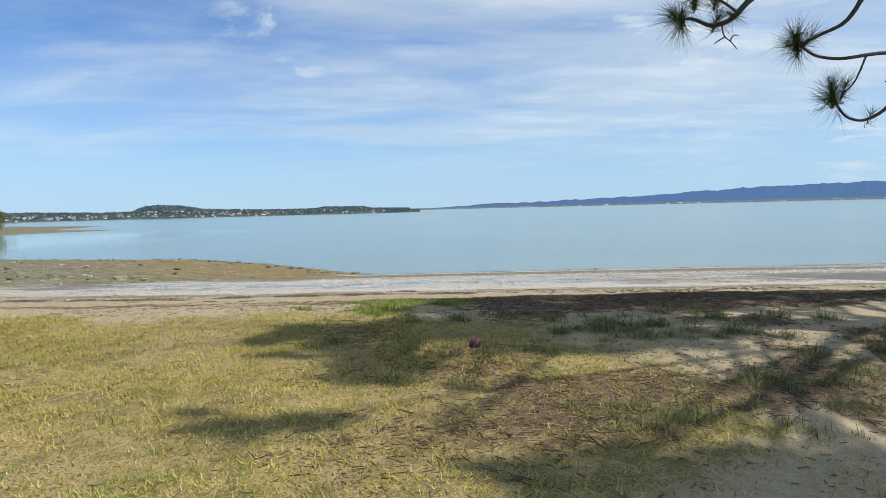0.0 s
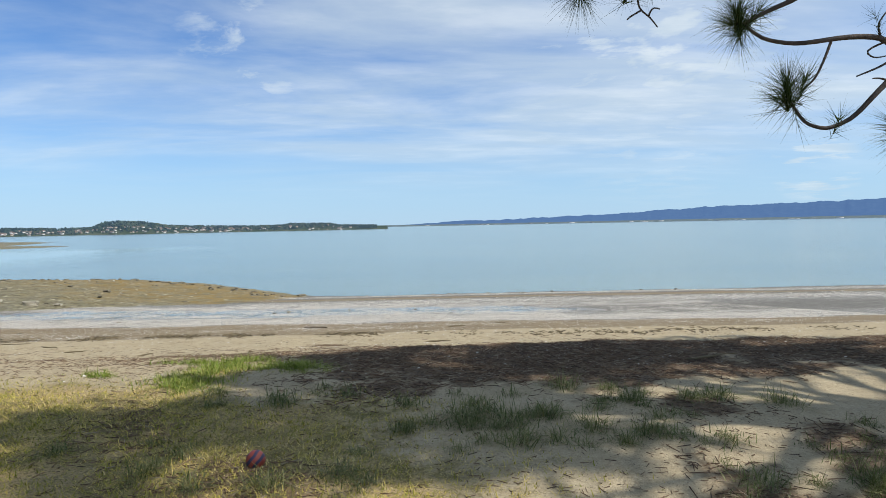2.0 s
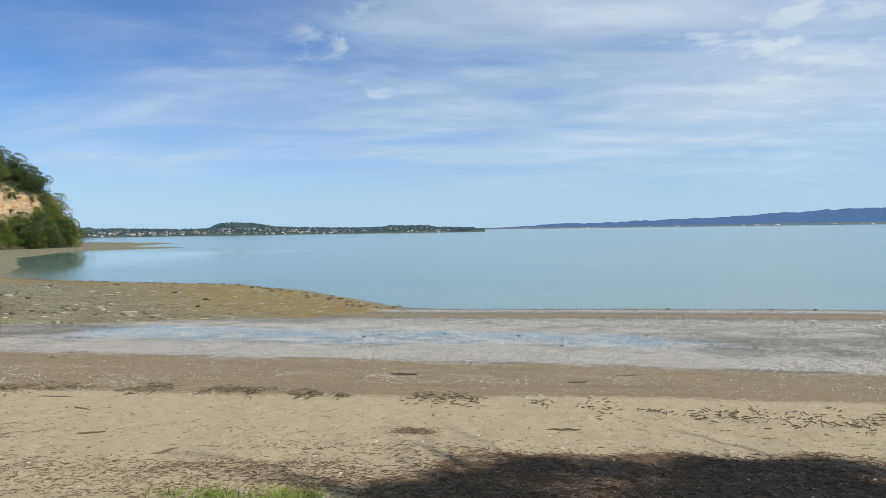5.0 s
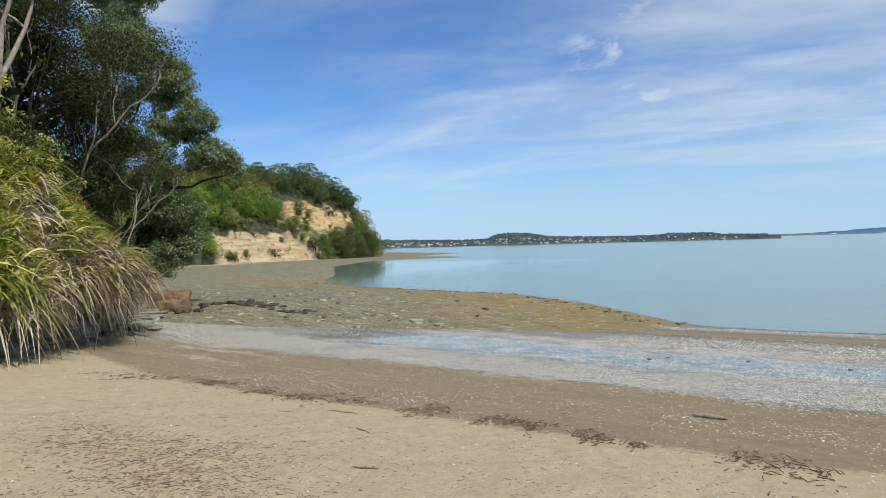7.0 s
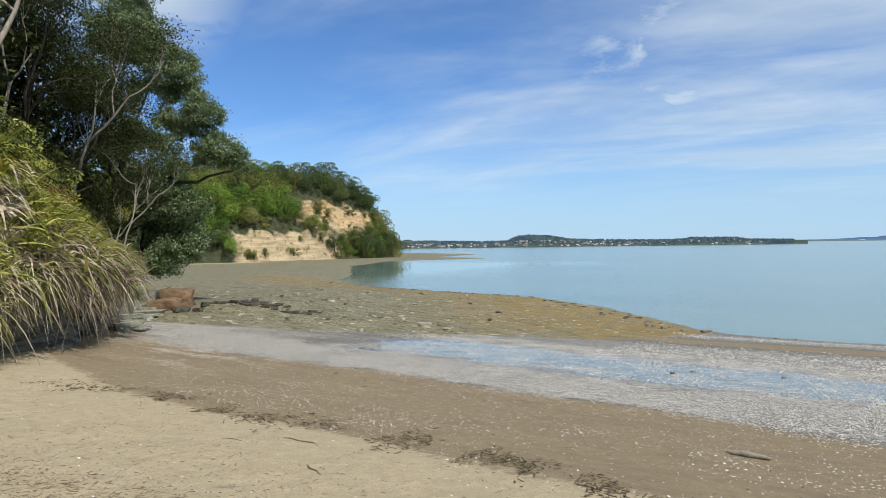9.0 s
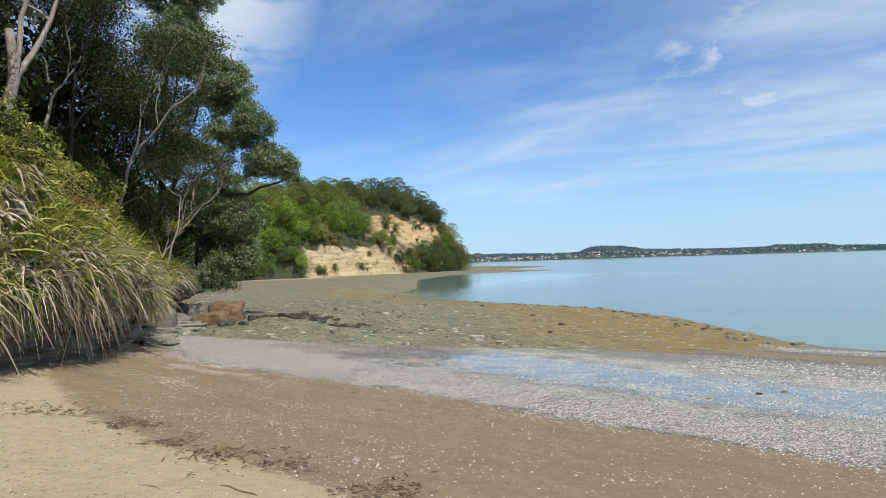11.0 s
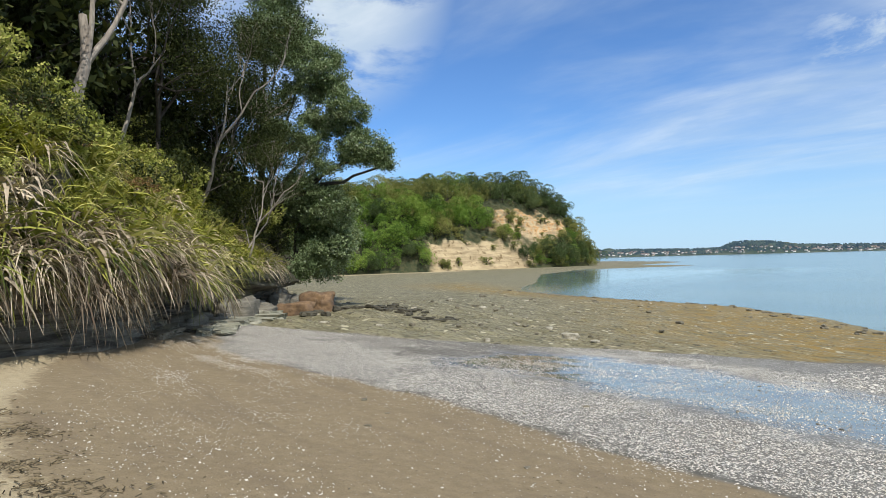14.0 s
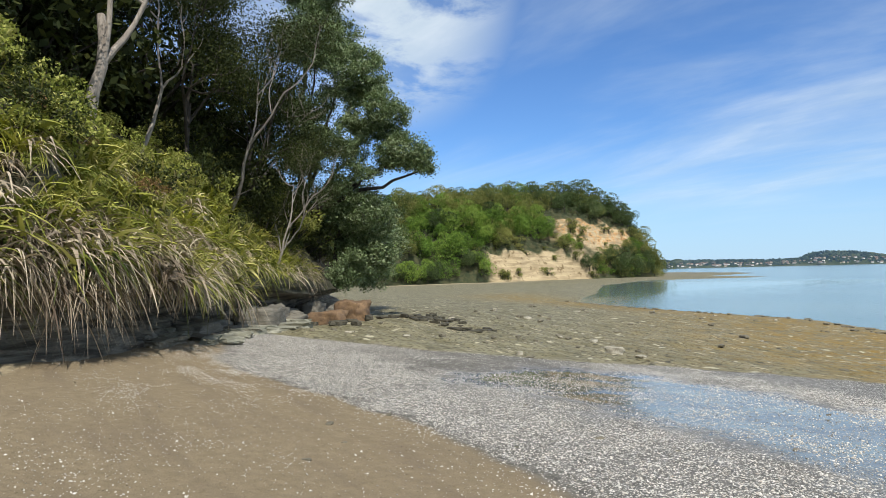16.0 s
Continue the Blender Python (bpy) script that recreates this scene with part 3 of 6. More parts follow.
def bank_point(s, inland, height, rough=1.0):
    """A place on the bank: s along its foot, inland from it, height over the ground at the foot."""
    q, a, _ = along(FOOT, s)
    nor = np.stack([a[..., 1], -a[..., 0]], -1)      # inland
    k = np.interp(q[..., 1], [y for y, _ in RISE][::-1], [r for _, r in RISE][::-1])
    bump = (fbm(np.asarray(s) * 0.45, height * 0.5 + 0 * np.asarray(s), 61) - 0.5) * rough
    p = q + nor * (inland + bump)[..., None] if np.ndim(inland) else q + nor * (inland + bump)[..., None]
    z = ground(q[..., 0], q[..., 1]) + height * k
    return np.concatenate([p, z[..., None]], -1), -nor


FOOT_LENGTH = along(FOOT, 0.0)[2]
bs = np.arange(0, FOOT_LENGTH, 0.3)
rows = []
fine = np.interp(np.linspace(0, len(SECTION) - 1, 64), range(len(SECTION)), [a for a, _ in SECTION]), np.interp(np.linspace(0, len(SECTION) - 1, 64), range(len(SECTION)), [b for _, b in SECTION])
for a, b in zip(*fine):
    h = np.full(bs.shape, b) + (fbm(bs * 0.5, bs * 0 + b * 1.3, 67) - 0.5) * (0.5 if b > 1.5 else 0.12)
    ledge = (vn(bs * 0.35, np.full(bs.shape, math.floor(b * 5)), 71) - 0.5) * 0.55 if b < 2.0 else 0.0
    rows.append(bank_point(bs, np.full(bs.shape, a) + ledge, h, 1.4 if b > 0.5 else 0.5)[0])
BANK = np.stack(rows, 1)


def bank_material():
    m, k = material("bank_soil")
    p = place_of(k)
    lay = k.n("ShaderNodeMapping", {"Vector": p, "Scale": (0.6, 0.6, 5)}).outputs[0]
    n1, n2 = k.noise(lay, 1.3, 6, 0.65), k.noise(p, 9, 5, 0.7)
    stone = k.mix(k.ramp(n1, 0.35, 0.65), (0.27, 0.245, 0.195), (0.07, 0.062, 0.048))
    soil = k.mix(k.ramp(n2, 0.35, 0.65), (0.06, 0.05, 0.03), (0.025, 0.03, 0.012))
    c = k.mix(k.attr("soil"), stone, soil)
    finish(k, c, 0.92, k.math("ADD", n1, k.math("MULTIPLY", n2, 0.5)), 0.9, 0.12)
    return m


bank = shape("bank", BANK.reshape(-1, 3), grid_faces(len(bs), 64), bank_material(), smooth=True)
tagged(bank, "steep overgrown bank with an undercut grey sandstone foot", "bank", kind="structure")
soil = np.repeat(step(np.interp(np.linspace(0, len(SECTION) - 1, 64), range(len(SECTION)), [b for _, b in SECTION]), 1.3, 1.9)[None], len(bs), 0)
bank.data.attributes.new("soil", "FLOAT", "POINT").data.foreach_set("value", soil.astype(np.float32).ravel())


def on_bank(s, inland):
    """A place on the bank's surface and the way out of it."""
    ins, hs = [a for a, _ in SECTION[5:]], [b for _, b in SECTION[5:]]
    p, out = bank_point(np.array([float(s)]), np.array([float(inland)]), np.array([float(np.interp(inland, ins, hs))]), 1.0)
    return Vector(p[0]), Vector((*out[0], 0))


def near_foot(x, y):
    """How far along the foot lies nearest to a place."""
    s = np.arange(0, FOOT_LENGTH, 0.2)
    q = along(FOOT, s)[0]
    return float(s[np.argmin(np.hypot(q[:, 0] - x, q[:, 1] - y))])


# ---- rocks ----
def rock(name, at, size, mat, seed, turn=0.0, label="", flat=1.0, square=0.55, group="", subdiv=3, sink=0.25):
    bm = bmesh.new()
    bmesh.ops.create_cube(bm, size=1.0)
    bmesh.ops.subdivide_edges(bm, edges=bm.edges[:], cuts=subdiv, use_grid_fill=True)
    rng = random.Random(seed)
    o = Vector((rng.uniform(0, 50), rng.uniform(0, 50), rng.uniform(0, 50)))
    for v in bm.verts:
        d = v.co.normalized() * 0.62
        v.co = v.co.lerp(d, 1 - square)
        w = v.co * 1.7 + o
        v.co *= 1 + 0.32 * noise.noise(w) + 0.14 * noise.noise(w * 3.1) + (0.07 * noise.noise(w * 8.3) if subdiv > 4 else 0)
        v.co = Vector((v.co.x * size[0], v.co.y * size[1], v.co.z * size[2]))
    me = bpy.data.meshes.new(name)
    bm.to_mesh(me)
    bm.free()
    ob = new(name, me)
    me.materials.append(mat)
    if subdiv > 4:
        for q in me.polygons:
            q.use_smooth = True
    low = min(v.co.z for v in me.vertices)
    ob.matrix_world = pose(at[0], at[1], ground_at(at[0], at[1]) - low - sink * size[2], 0, 0, turn)
    return tagged(ob, label, "rock", group)


rock("boulder", (-33.6, 32.4), (1.55, 1.3, 1.3), RUST_ROCK, 13, 20, "large rust-orange sandstone boulder at the bank's foot", square=0.72, subdiv=9)
rock("boulder", (-31.4, 29.8), (1.75, 1.0, 0.85), RUST_ROCK, 9, 35, "low rust-brown boulder leaning beside a larger one", square=0.72, subdiv=9)
for i, (x, y, a, b, c, t) in enumerate([(-26.6, 24.4, 1.7, 1.1, 0.4, 30), (-24.6, 23.5, 1.3, 0.9, 0.32, 50), (-28.3, 26.4, 2.1, 0.9, 0.4, 40), (-21.8, 21.9, 1.1, 0.6, 0.22, 20),
                                        (-29.6, 27.4, 1.2, 0.8, 0.5, 10), (-23.2, 22.8, 0.8, 0.5, 0.2, 70), (-27.2, 25.2, 2.6, 0.8, 0.3, 42), (-25.4, 24.6, 1.0, 0.6, 0.22, 15)]):
    rock("rock_slab", (x, y), (a, b, c), GREEN_STONE, 20 + i, t, "flat grey-green sandstone slab at the bank's foot", square=0.85, group="slabs at the bank's foot", sink=0.3)
sr = random.Random(15)
for i in range(46):                                        # broken ledges all along the undercut
    q, a, _ = along(FOOT, np.array([near_foot(-34, 30.4) + (near_foot(-20, 20.0) - near_foot(-34, 30.4)) * (i + sr.random()) / 46]))
    off = sr.uniform(-1.5, 0.4)
    b = math.degrees(math.atan2(a[0][1], a[0][0]))
    rock("rock_slab", (q[0][0] + a[0][1] * -off, q[0][1] + a[0][0] * off), (sr.uniform(0.4, 1.5), sr.uniform(0.3, 0.6), sr.uniform(0.10, 0.28)), sr.choice((GREEN_STONE, SANDSTONE, SHELF_ROCK)), 700 + i, b + sr.uniform(-18, 18),
         "grey-brown sandstone slab fallen below the bank", square=0.88, group="slabs at the bank's foot", sink=0.3)
orr = random.Random(21)
for i in range(26):                                        # sloping rock below the far flax
    u = i / 25
    q, a, _ = along(FOOT, np.array([near_foot(-37.5, 33.2) + (near_foot(-23.5, 22.2) - near_foot(-37.5, 33.2)) * u]))
    b = math.degrees(math.atan2(a[0][1], a[0][0]))
    off = -orr.uniform(0.1, 1.2)
    tall = orr.uniform(0.6, 1.5) * (1.0 if u < 0.7 else 0.5)
    rock("rock_outcrop", (q[0][0] + a[0][1] * -off, q[0][1] + a[0][0] * off), (orr.uniform(1.2, 2.4), orr.uniform(0.7, 1.2), tall), OUTCROP, 900 + i, b + orr.uniform(-14, 14),
         "layered grey sandstone outcrop below the flax bank", square=0.5, group="outcrops at the bank's foot", sink=0.35, subdiv=7)
rr = random.Random(5)
fr0 = random.Random(6)


def along_shore(s):
    """A place on the rim of the shelf, s metres from its tip."""
    return along(SHORE[6:13], np.array([s]))[0][0]


rock("stone", (-17.7, 34.9), (0.62, 0.4, 0.3), PALE_ROCK, 40, 20, "pale rounded stone lying on the tidal shelf", group="stones on the shelf")
for i in range(120):
    y = rr.uniform(26, 64)
    x = float(shelf_edge(y)) - rr.uniform(0.6, 36)
    if rr.random() < 0.3:                                # a loose line of rubble across the shelf
        y = rr.uniform(31, 44)
        x = -21 - (y - 31) * 0.9 + rr.gauss(0, 3.0)
    if shore_distance(np.array([x]), np.array([y]))[0] < 2 or x < -31 + (y - 30) * -1.2:
        continue
    s = rr.uniform(0.07, 0.2) * (1 + (y - 26) * 0.012)
    rock("stone", (x, y), (s * rr.uniform(1, 2), s * rr.uniform(0.8, 1.4), s * rr.uniform(0.4, 0.8)), rr.choice((SHELF_ROCK, SHELF_ROCK, SHELF_ROCK, PALE_ROCK)), 100 + i, rr.uniform(0, 360),
         "weathered stone lying on the brown tidal shelf", group="stones on the shelf", subdiv=2)
for i in range(60):                                        # weed-dark ridge running out from the boulders
    u = (i / 59) ** 1.4
    rock("stone", (-32.5 + 7.5 * u + rr.gauss(0, 0.6), 34.2 + 0.2 * u + rr.gauss(0, 0.9) * (1 - 0.5 * u)), (rr.uniform(0.2, 0.8), rr.uniform(0.15, 0.4), rr.uniform(0.10, 0.26) * (1 - 0.5 * u)), DARK_ROCK, 300 + i, rr.uniform(-10, 30),
         "dark rough rock in a low ridge beside the boulders", group="dark rock ridge", subdiv=2)
for i in range(18):                                        # dark rubble between the bank and the boulders
    rock("stone", (sr.gauss(-31.2, 1.3), sr.gauss(28.9, 1.1)), (sr.uniform(0.25, 0.8), sr.uniform(0.2, 0.5), sr.uniform(0.12, 0.34)), DARK_ROCK, 800 + i, sr.uniform(0, 180),
         "dark angular rubble beside the boulders", group="rubble by the boulders", subdiv=2)
for i in range(12):
    x = rr.uniform(-5, 22)
    rock("stone", (x, 47.5 + rr.uniform(-0.8, 1.6)), (rr.uniform(0.15, 0.35), rr.uniform(0.12, 0.25), rr.uniform(0.06, 0.13)), SHELF_ROCK, 400 + i, rr.uniform(0, 180), "dark stone at the water's edge", group="stones at the water's edge", subdiv=2)
for i in range(34):
    x, y = rr.uniform(-12, 9), rr.uniform(19, 30)
    s = rr.uniform(0.03, 0.08)
    rock("stone", (x, y), (s * 1.8, s, s * 0.5), SHELF_ROCK, 500 + i, rr.uniform(0, 180), "small dark stone among wet shells", group="stones among the shells", subdiv=1)
for i in range(90):                                        # rough weedy rim of the shelf
    q = along_shore(fr0.uniform(0, 66))
    rock("stone", (q[0] - fr0.uniform(0.2, 3.0), q[1] - fr0.uniform(-0.3, 1.8)), (fr0.uniform(0.15, 0.6), fr0.uniform(0.15, 0.35), fr0.uniform(0.08, 0.18)), SHELF_ROCK, 600 + i, fr0.uniform(0, 180),
         "dark weedy rock on the shelf's rim", group="rocks on the shelf's rim", subdiv=2)
rock("reef", (104, 118), (16, 5, 0.9), SHELF_ROCK, 77, 10, "low brown reef standing out of the harbour", square=0.3, subdiv=6, sink=-1.6)


# ---- plants ----
def flax_clump(seed, mat, n=130, length=1.15, droop=0.95):
    rng = np.random.default_rng(seed)
    fan = rng.choice([-1.3, -0.5, 0.2, 0.9, 1.7], n)           # blades stand in a few fans
    az = fan + rng.normal(0, 0.35, n)
    lift = rng.uniform(-0.1, 1.2, n)
    d = np.stack([np.cos(az) * np.cos(lift), np.sin(az) * np.cos(lift), np.sin(lift)], 1)
    base = rng.normal(size=(n, 3)) * np.array([0.2, 0.3, 0.12])
    V, f = ribbons(base, d, length * rng.uniform(0.45, 1.2, n), rng.uniform(0.032, 0.064, n), rng.uniform(0.25, 1.1, n) * droop, rng, 5)
    ob = new("flax_clump")
    tagged(shape("foliage", V, f, mat, ob), kind="stuff")
    return ob


def clump_of(name, seed, mat, lobes, per, radius, leaf, flat=0.8):
    """A bush of many small leaves in uneven lobes, over a few stems."""
    rng = np.random.default_rng(seed)
    base = new(name)
    pts, stems = [], []
    for _ in range(lobes):
        c = rng.normal(size=3) * radius * np.array([0.55, 0.55, 0.3]) + np.array([0, 0, radius * 0.7])
        r = radius * rng.uniform(0.25, 0.5)
        q = rng.normal(size=(per, 3))
        q /= np.linalg.norm(q, axis=1)[:, None]
        pts.append(c + q * (r * rng.uniform(0.55, 1.05, per) ** 0.5)[:, None] * np.array([1, 1, flat]))
        stems.append(tube([(0, 0, -0.2), c * 0.5 + rng.normal(size=3) * 0.05 * radius, c], [radius * 0.03, radius * 0.02, radius * 0.008], 4))
    V, f = leaf_quads(np.concatenate(pts), leaf, leaf * 0.5, rng)
    shape("foliage", V, f, mat, base)
    V, f = join(stems)
    shape("stem", V, f, DARK_BARK, base)
    return base


def grow(rng, start, way, length, radius, depth, out, tips, spread=0.75, up=0.15, kids=(2, 4), wander=0.16, segs=5, shrink=(0.55, 0.8)):
    """Branches that fork and wander; tips collect the ends."""
    p, d = np.array(start, float), np.array(way, float)
    d /= np.linalg.norm(d)
    pts = [p.copy()]
    for i in range(segs):
        d = d + rng.normal(size=3) * wander + np.array([0, 0, up * 0.25])
        d /= np.linalg.norm(d)
        p = p + d * length / segs
        pts.append(p.copy())
    out.append(tube(pts, np.linspace(radius, radius * 0.6, segs + 1), 7 if radius > 0.08 else 4))
    if depth == 0:
        tips.extend(pts[2:])
        return
    if depth == 1:
        tips.append(pts[-1])
    for i in range(rng.integers(kids[0], kids[1] + 1)):
        a = pts[rng.integers(max(1, segs - 2), segs + 1)]
        w = d + rng.normal(size=3) * spread + np.array([0, 0, up])
        grow(rng, a, w, length * rng.uniform(*shrink), radius * rng.uniform(0.5, 0.68), depth - 1, out, tips, spread, up, kids, wander, segs, shrink)


def leafy_tree(name, seed, bark, leaf_mat, trunk, radius, lean, depth, leaf, per, ball, label, forks=(2, 4), spread=0.75, up=0.15, flat=0.7, trunks=1, shrink=(0.55, 0.8)):
    rng = np.random.default_rng(seed)
    base = new(name)
    wood, tips = [], []
    for _ in range(trunks):
        grow(rng, (rng.normal() * 0.2 * (trunks > 1), rng.normal() * 0.2 * (trunks > 1), -0.4), np.array(lean) + rng.normal(size=3) * (0.12 if trunks == 1 else 0.3), trunk, radius, depth, wood, tips, spread, up, forks, shrink=shrink)
    V, f = join(wood)
    shape("trunk", V, f, bark, base, smooth=True)
    T = np.array(tips)
    n = len(T)
    c = np.repeat(T, per, 0) + rng.normal(size=(n * per, 3)) * ball * np.array([1, 1, flat])
    V, f = leaf_quads(c, leaf, leaf * 0.5, rng)
    shape("crown", V, f, leaf_mat, base)
    return tagged(base, label, "tree")


# flax over the bank's edge
kinds = [flax_clump(1, FLAX, 105, 1.0, 0.9), flax_clump(2, DRY_FLAX, 125, 0.85, 1.3), flax_clump(3, YELLOW_FLAX, 100, 0.95, 0.85), flax_clump(4, FLAX, 100, 1.15, 1.0), flax_clump(5, DRY_FLAX, 130, 0.95, 1.6)]
labels = ["green flax clump hanging over the bank", "dry straw-grey flax clump hanging over the bank", "yellow-green flax clump on the bank", "long-bladed green flax clump on the bank", "dead grey flax blades drooping over the undercut"]
for ob, text in zip(kinds, labels):
    tagged(ob, text, "flax", "flax on the bank")
fr = random.Random(12)
s_a, s_b = near_foot(-36, 32.2), near_foot(-15, 12)
used = set()
for inland, gap, pick in ((0.35, 0.5, (1, 4, 4, 3)), (0.5, 0.6, (1, 4, 0)), (0.7, 0.6, (1, 4, 0, 3)), (0.95, 0.6, (1, 4, 0, 3)), (1.25, 0.65, (1, 0, 0, 2, 3, 4)), (1.6, 0.75, (0, 2, 3, 1)), (2.1, 0.8, (0, 2, 3, 1)), (2.6, 0.9, (0, 3, 2, 1)), (3.1, 1.0, (0, 3, 2)), (3.7, 1.2, (0, 3, 2)), (4.4, 1.6, (0, 3))):
    s = s_a
    while s < s_b:
        s += gap * fr.uniform(0.8, 1.5)
        p, out = on_bank(s, inland + fr.uniform(-0.25, 0.25))
        k = fr.choice(pick)
        if p.x < -26 and inland < 0.8 or p.y < 15 and inland > 2.8:
            continue
        if inland < 0.6:
            p.z += fr.uniform(-0.40, 0.35)
            p += out * 0.25
        m = Matrix.Translation(p) @ Matrix.Rotation(math.atan2(out.y, out.x) + fr.uniform(-0.35, 0.35), 4, "Z") @ Matrix.Scale(fr.uniform(0.65, 1.3), 4)
        if k in used:
            o = copy_thing(kinds[k], m)
            o.matrix_basis = m
        else:
            kinds[k].matrix_basis = m
            used.add(k)

# shrubs on the bank above the flax
shrubs = [clump_of("shrub", 31, SHRUB, 16, 75, 1.0, 0.16), clump_of("shrub", 32, SHRUB, 14, 75, 0.9, 0.14), clump_of("shrub", 33, RUST_SHRUB, 10, 80, 0.7, 0.10), clump_of("shrub", 34, MANUKA, 18, 70, 1.3, 0.19)]
for ob, text in zip(shrubs, ("olive-green leafy shrub on the bank", "small green bracken-like shrub on the bank", "rust-brown dying shrub among the flax", "dense dark shrub under the trees")):
    tagged(ob, text, "shrub", "shrubs on the bank")


def plant(protos, used, k, m):
    if k in used:
        copy_thing(protos[k], m).matrix_basis = m
    else:
        protos[k].matrix_basis = m
        used.add(k)


used_s = set()
for i in range(150):
    s = fr.uniform(near_foot(-47, 41), s_b)
    inland = fr.uniform(1.8, 7.0)
    p, out = on_bank(s, inland)
    k = fr.choice((0, 0, 0, 1, 1, 1, 3)) if p.y < 23 else fr.choice((3, 3, 3, 0))
    plant(shrubs, used_s, k, Matrix.Translation(p) @ Matrix.Rotation(fr.uniform(0, 6), 4, "Z") @ Matrix.Scale(fr.uniform(0.4, 1.1) * (0.6 if inland < 2.5 else 1.0), 4))
for s, inland in ((near_foot(-22.5, 21.5), 2.3), (near_foot(-20.5, 20.2), 3.0), (near_foot(-19.2, 19.4), 3.4)):
    p, out = on_bank(s, inland)
    plant(shrubs, used_s, 2, Matrix.Translation(p + out * 0.4) @ Matrix.Scale(fr.uniform(0.7, 0.9), 4))
for i in range(60):                                        # dark growth that hides the bank past the flax
    s = fr.uniform(near_foot(-60, 49), near_foot(-31, 28))
    inland = fr.uniform(1.9, 5.5)
    p, out = on_bank(s, inland)
    plant(shrubs, used_s, fr.choice((3, 3, 0)), Matrix.Translation(p) @ Matrix.Rotation(fr.uniform(0, 6), 4, "Z") @ Matrix.Scale(fr.uniform(0.8, 1.35), 4))

for i in range(46):                                        # thicket behind the first trunks
    s = fr.uniform(near_foot(-44, 36.5), s_b)
    p, out = on_bank(s, fr.uniform(7.5, 13.0))
    plant(shrubs, used_s, 3, Matrix.Translation(p) @ Matrix.Rotation(fr.uniform(0, 6), 4, "Z") @ Matrix.Scale(fr.uniform(1.7, 2.8), 4))

# trees on the bank
manuka = [leafy_tree("manuka_tree", 41, PALE_BARK, MANUKA, 2.6, 0.13, (0.1, 0, 1), 4, 0.066, 54, 0.27, "tall dark-leaved tree with a bare pale trunk", (2, 3), 0.6, 0.3),
          leafy_tree("manuka_tree", 42, PALE_BARK, MANUKA, 2.2, 0.06, (-0.2, 0.1, 1), 4, 0.066, 42, 0.27, "tall dark-leaved tree with several thin pale stems", (2, 3), 0.6, 0.3, trunks=2),
          leafy_tree("manuka_tree", 43, DARK_BARK, MANUKA, 2.4, 0.075, (0.2, -0.1, 1), 4, 0.07, 78, 0.30, "dense dark tree with twisted branches", (2, 4), 0.7, 0.25)]
for ob in manuka:
    tagged(ob, group="trees on the bank")
used_t = set()
for x, y, k, sc in [(-26.2, 18.5, 0, 1.96), (-29.6, 20.8, 1, 1.90), (-31.4, 23.3, 2, 1.96), (-33.0, 25.4, 1, 1.90), (-34.6, 27.4, 2, 1.90), (-24.0, 15.0, 2, 1.79), (-22.6, 11.5, 1, 1.68), (-29.5, 16.0, 2, 2.13), (-33.5, 19.5, 2, 2.24),
                    (-37.0, 23.0, 2, 2.24), (-27.5, 12.0, 2, 2.02), (-23, 7, 2, 1.68), (-33, 12, 0, 2.13), (-46, 36, 2, 1.34), (-31, 26.8, 1, 1.23), (-36, 17, 2, 2.35), (-31, 18.5, 2, 1.68), (-35.5, 23.2, 2, 2.3), (-32.5, 15.5, 2, 2.3)]:
    s = near_foot(x, y)
    q = along(FOOT, np.array([s]))[0][0]
    p, out = on_bank(s, math.hypot(q[0] - x, q[1] - y))
    plant(manuka, used_t, k, Matrix.Translation((x, y, p.z - 0.1)) @ Matrix.Rotation(fr.uniform(0, 6.28), 4, "Z") @ Matrix.Scale(sc, 4))


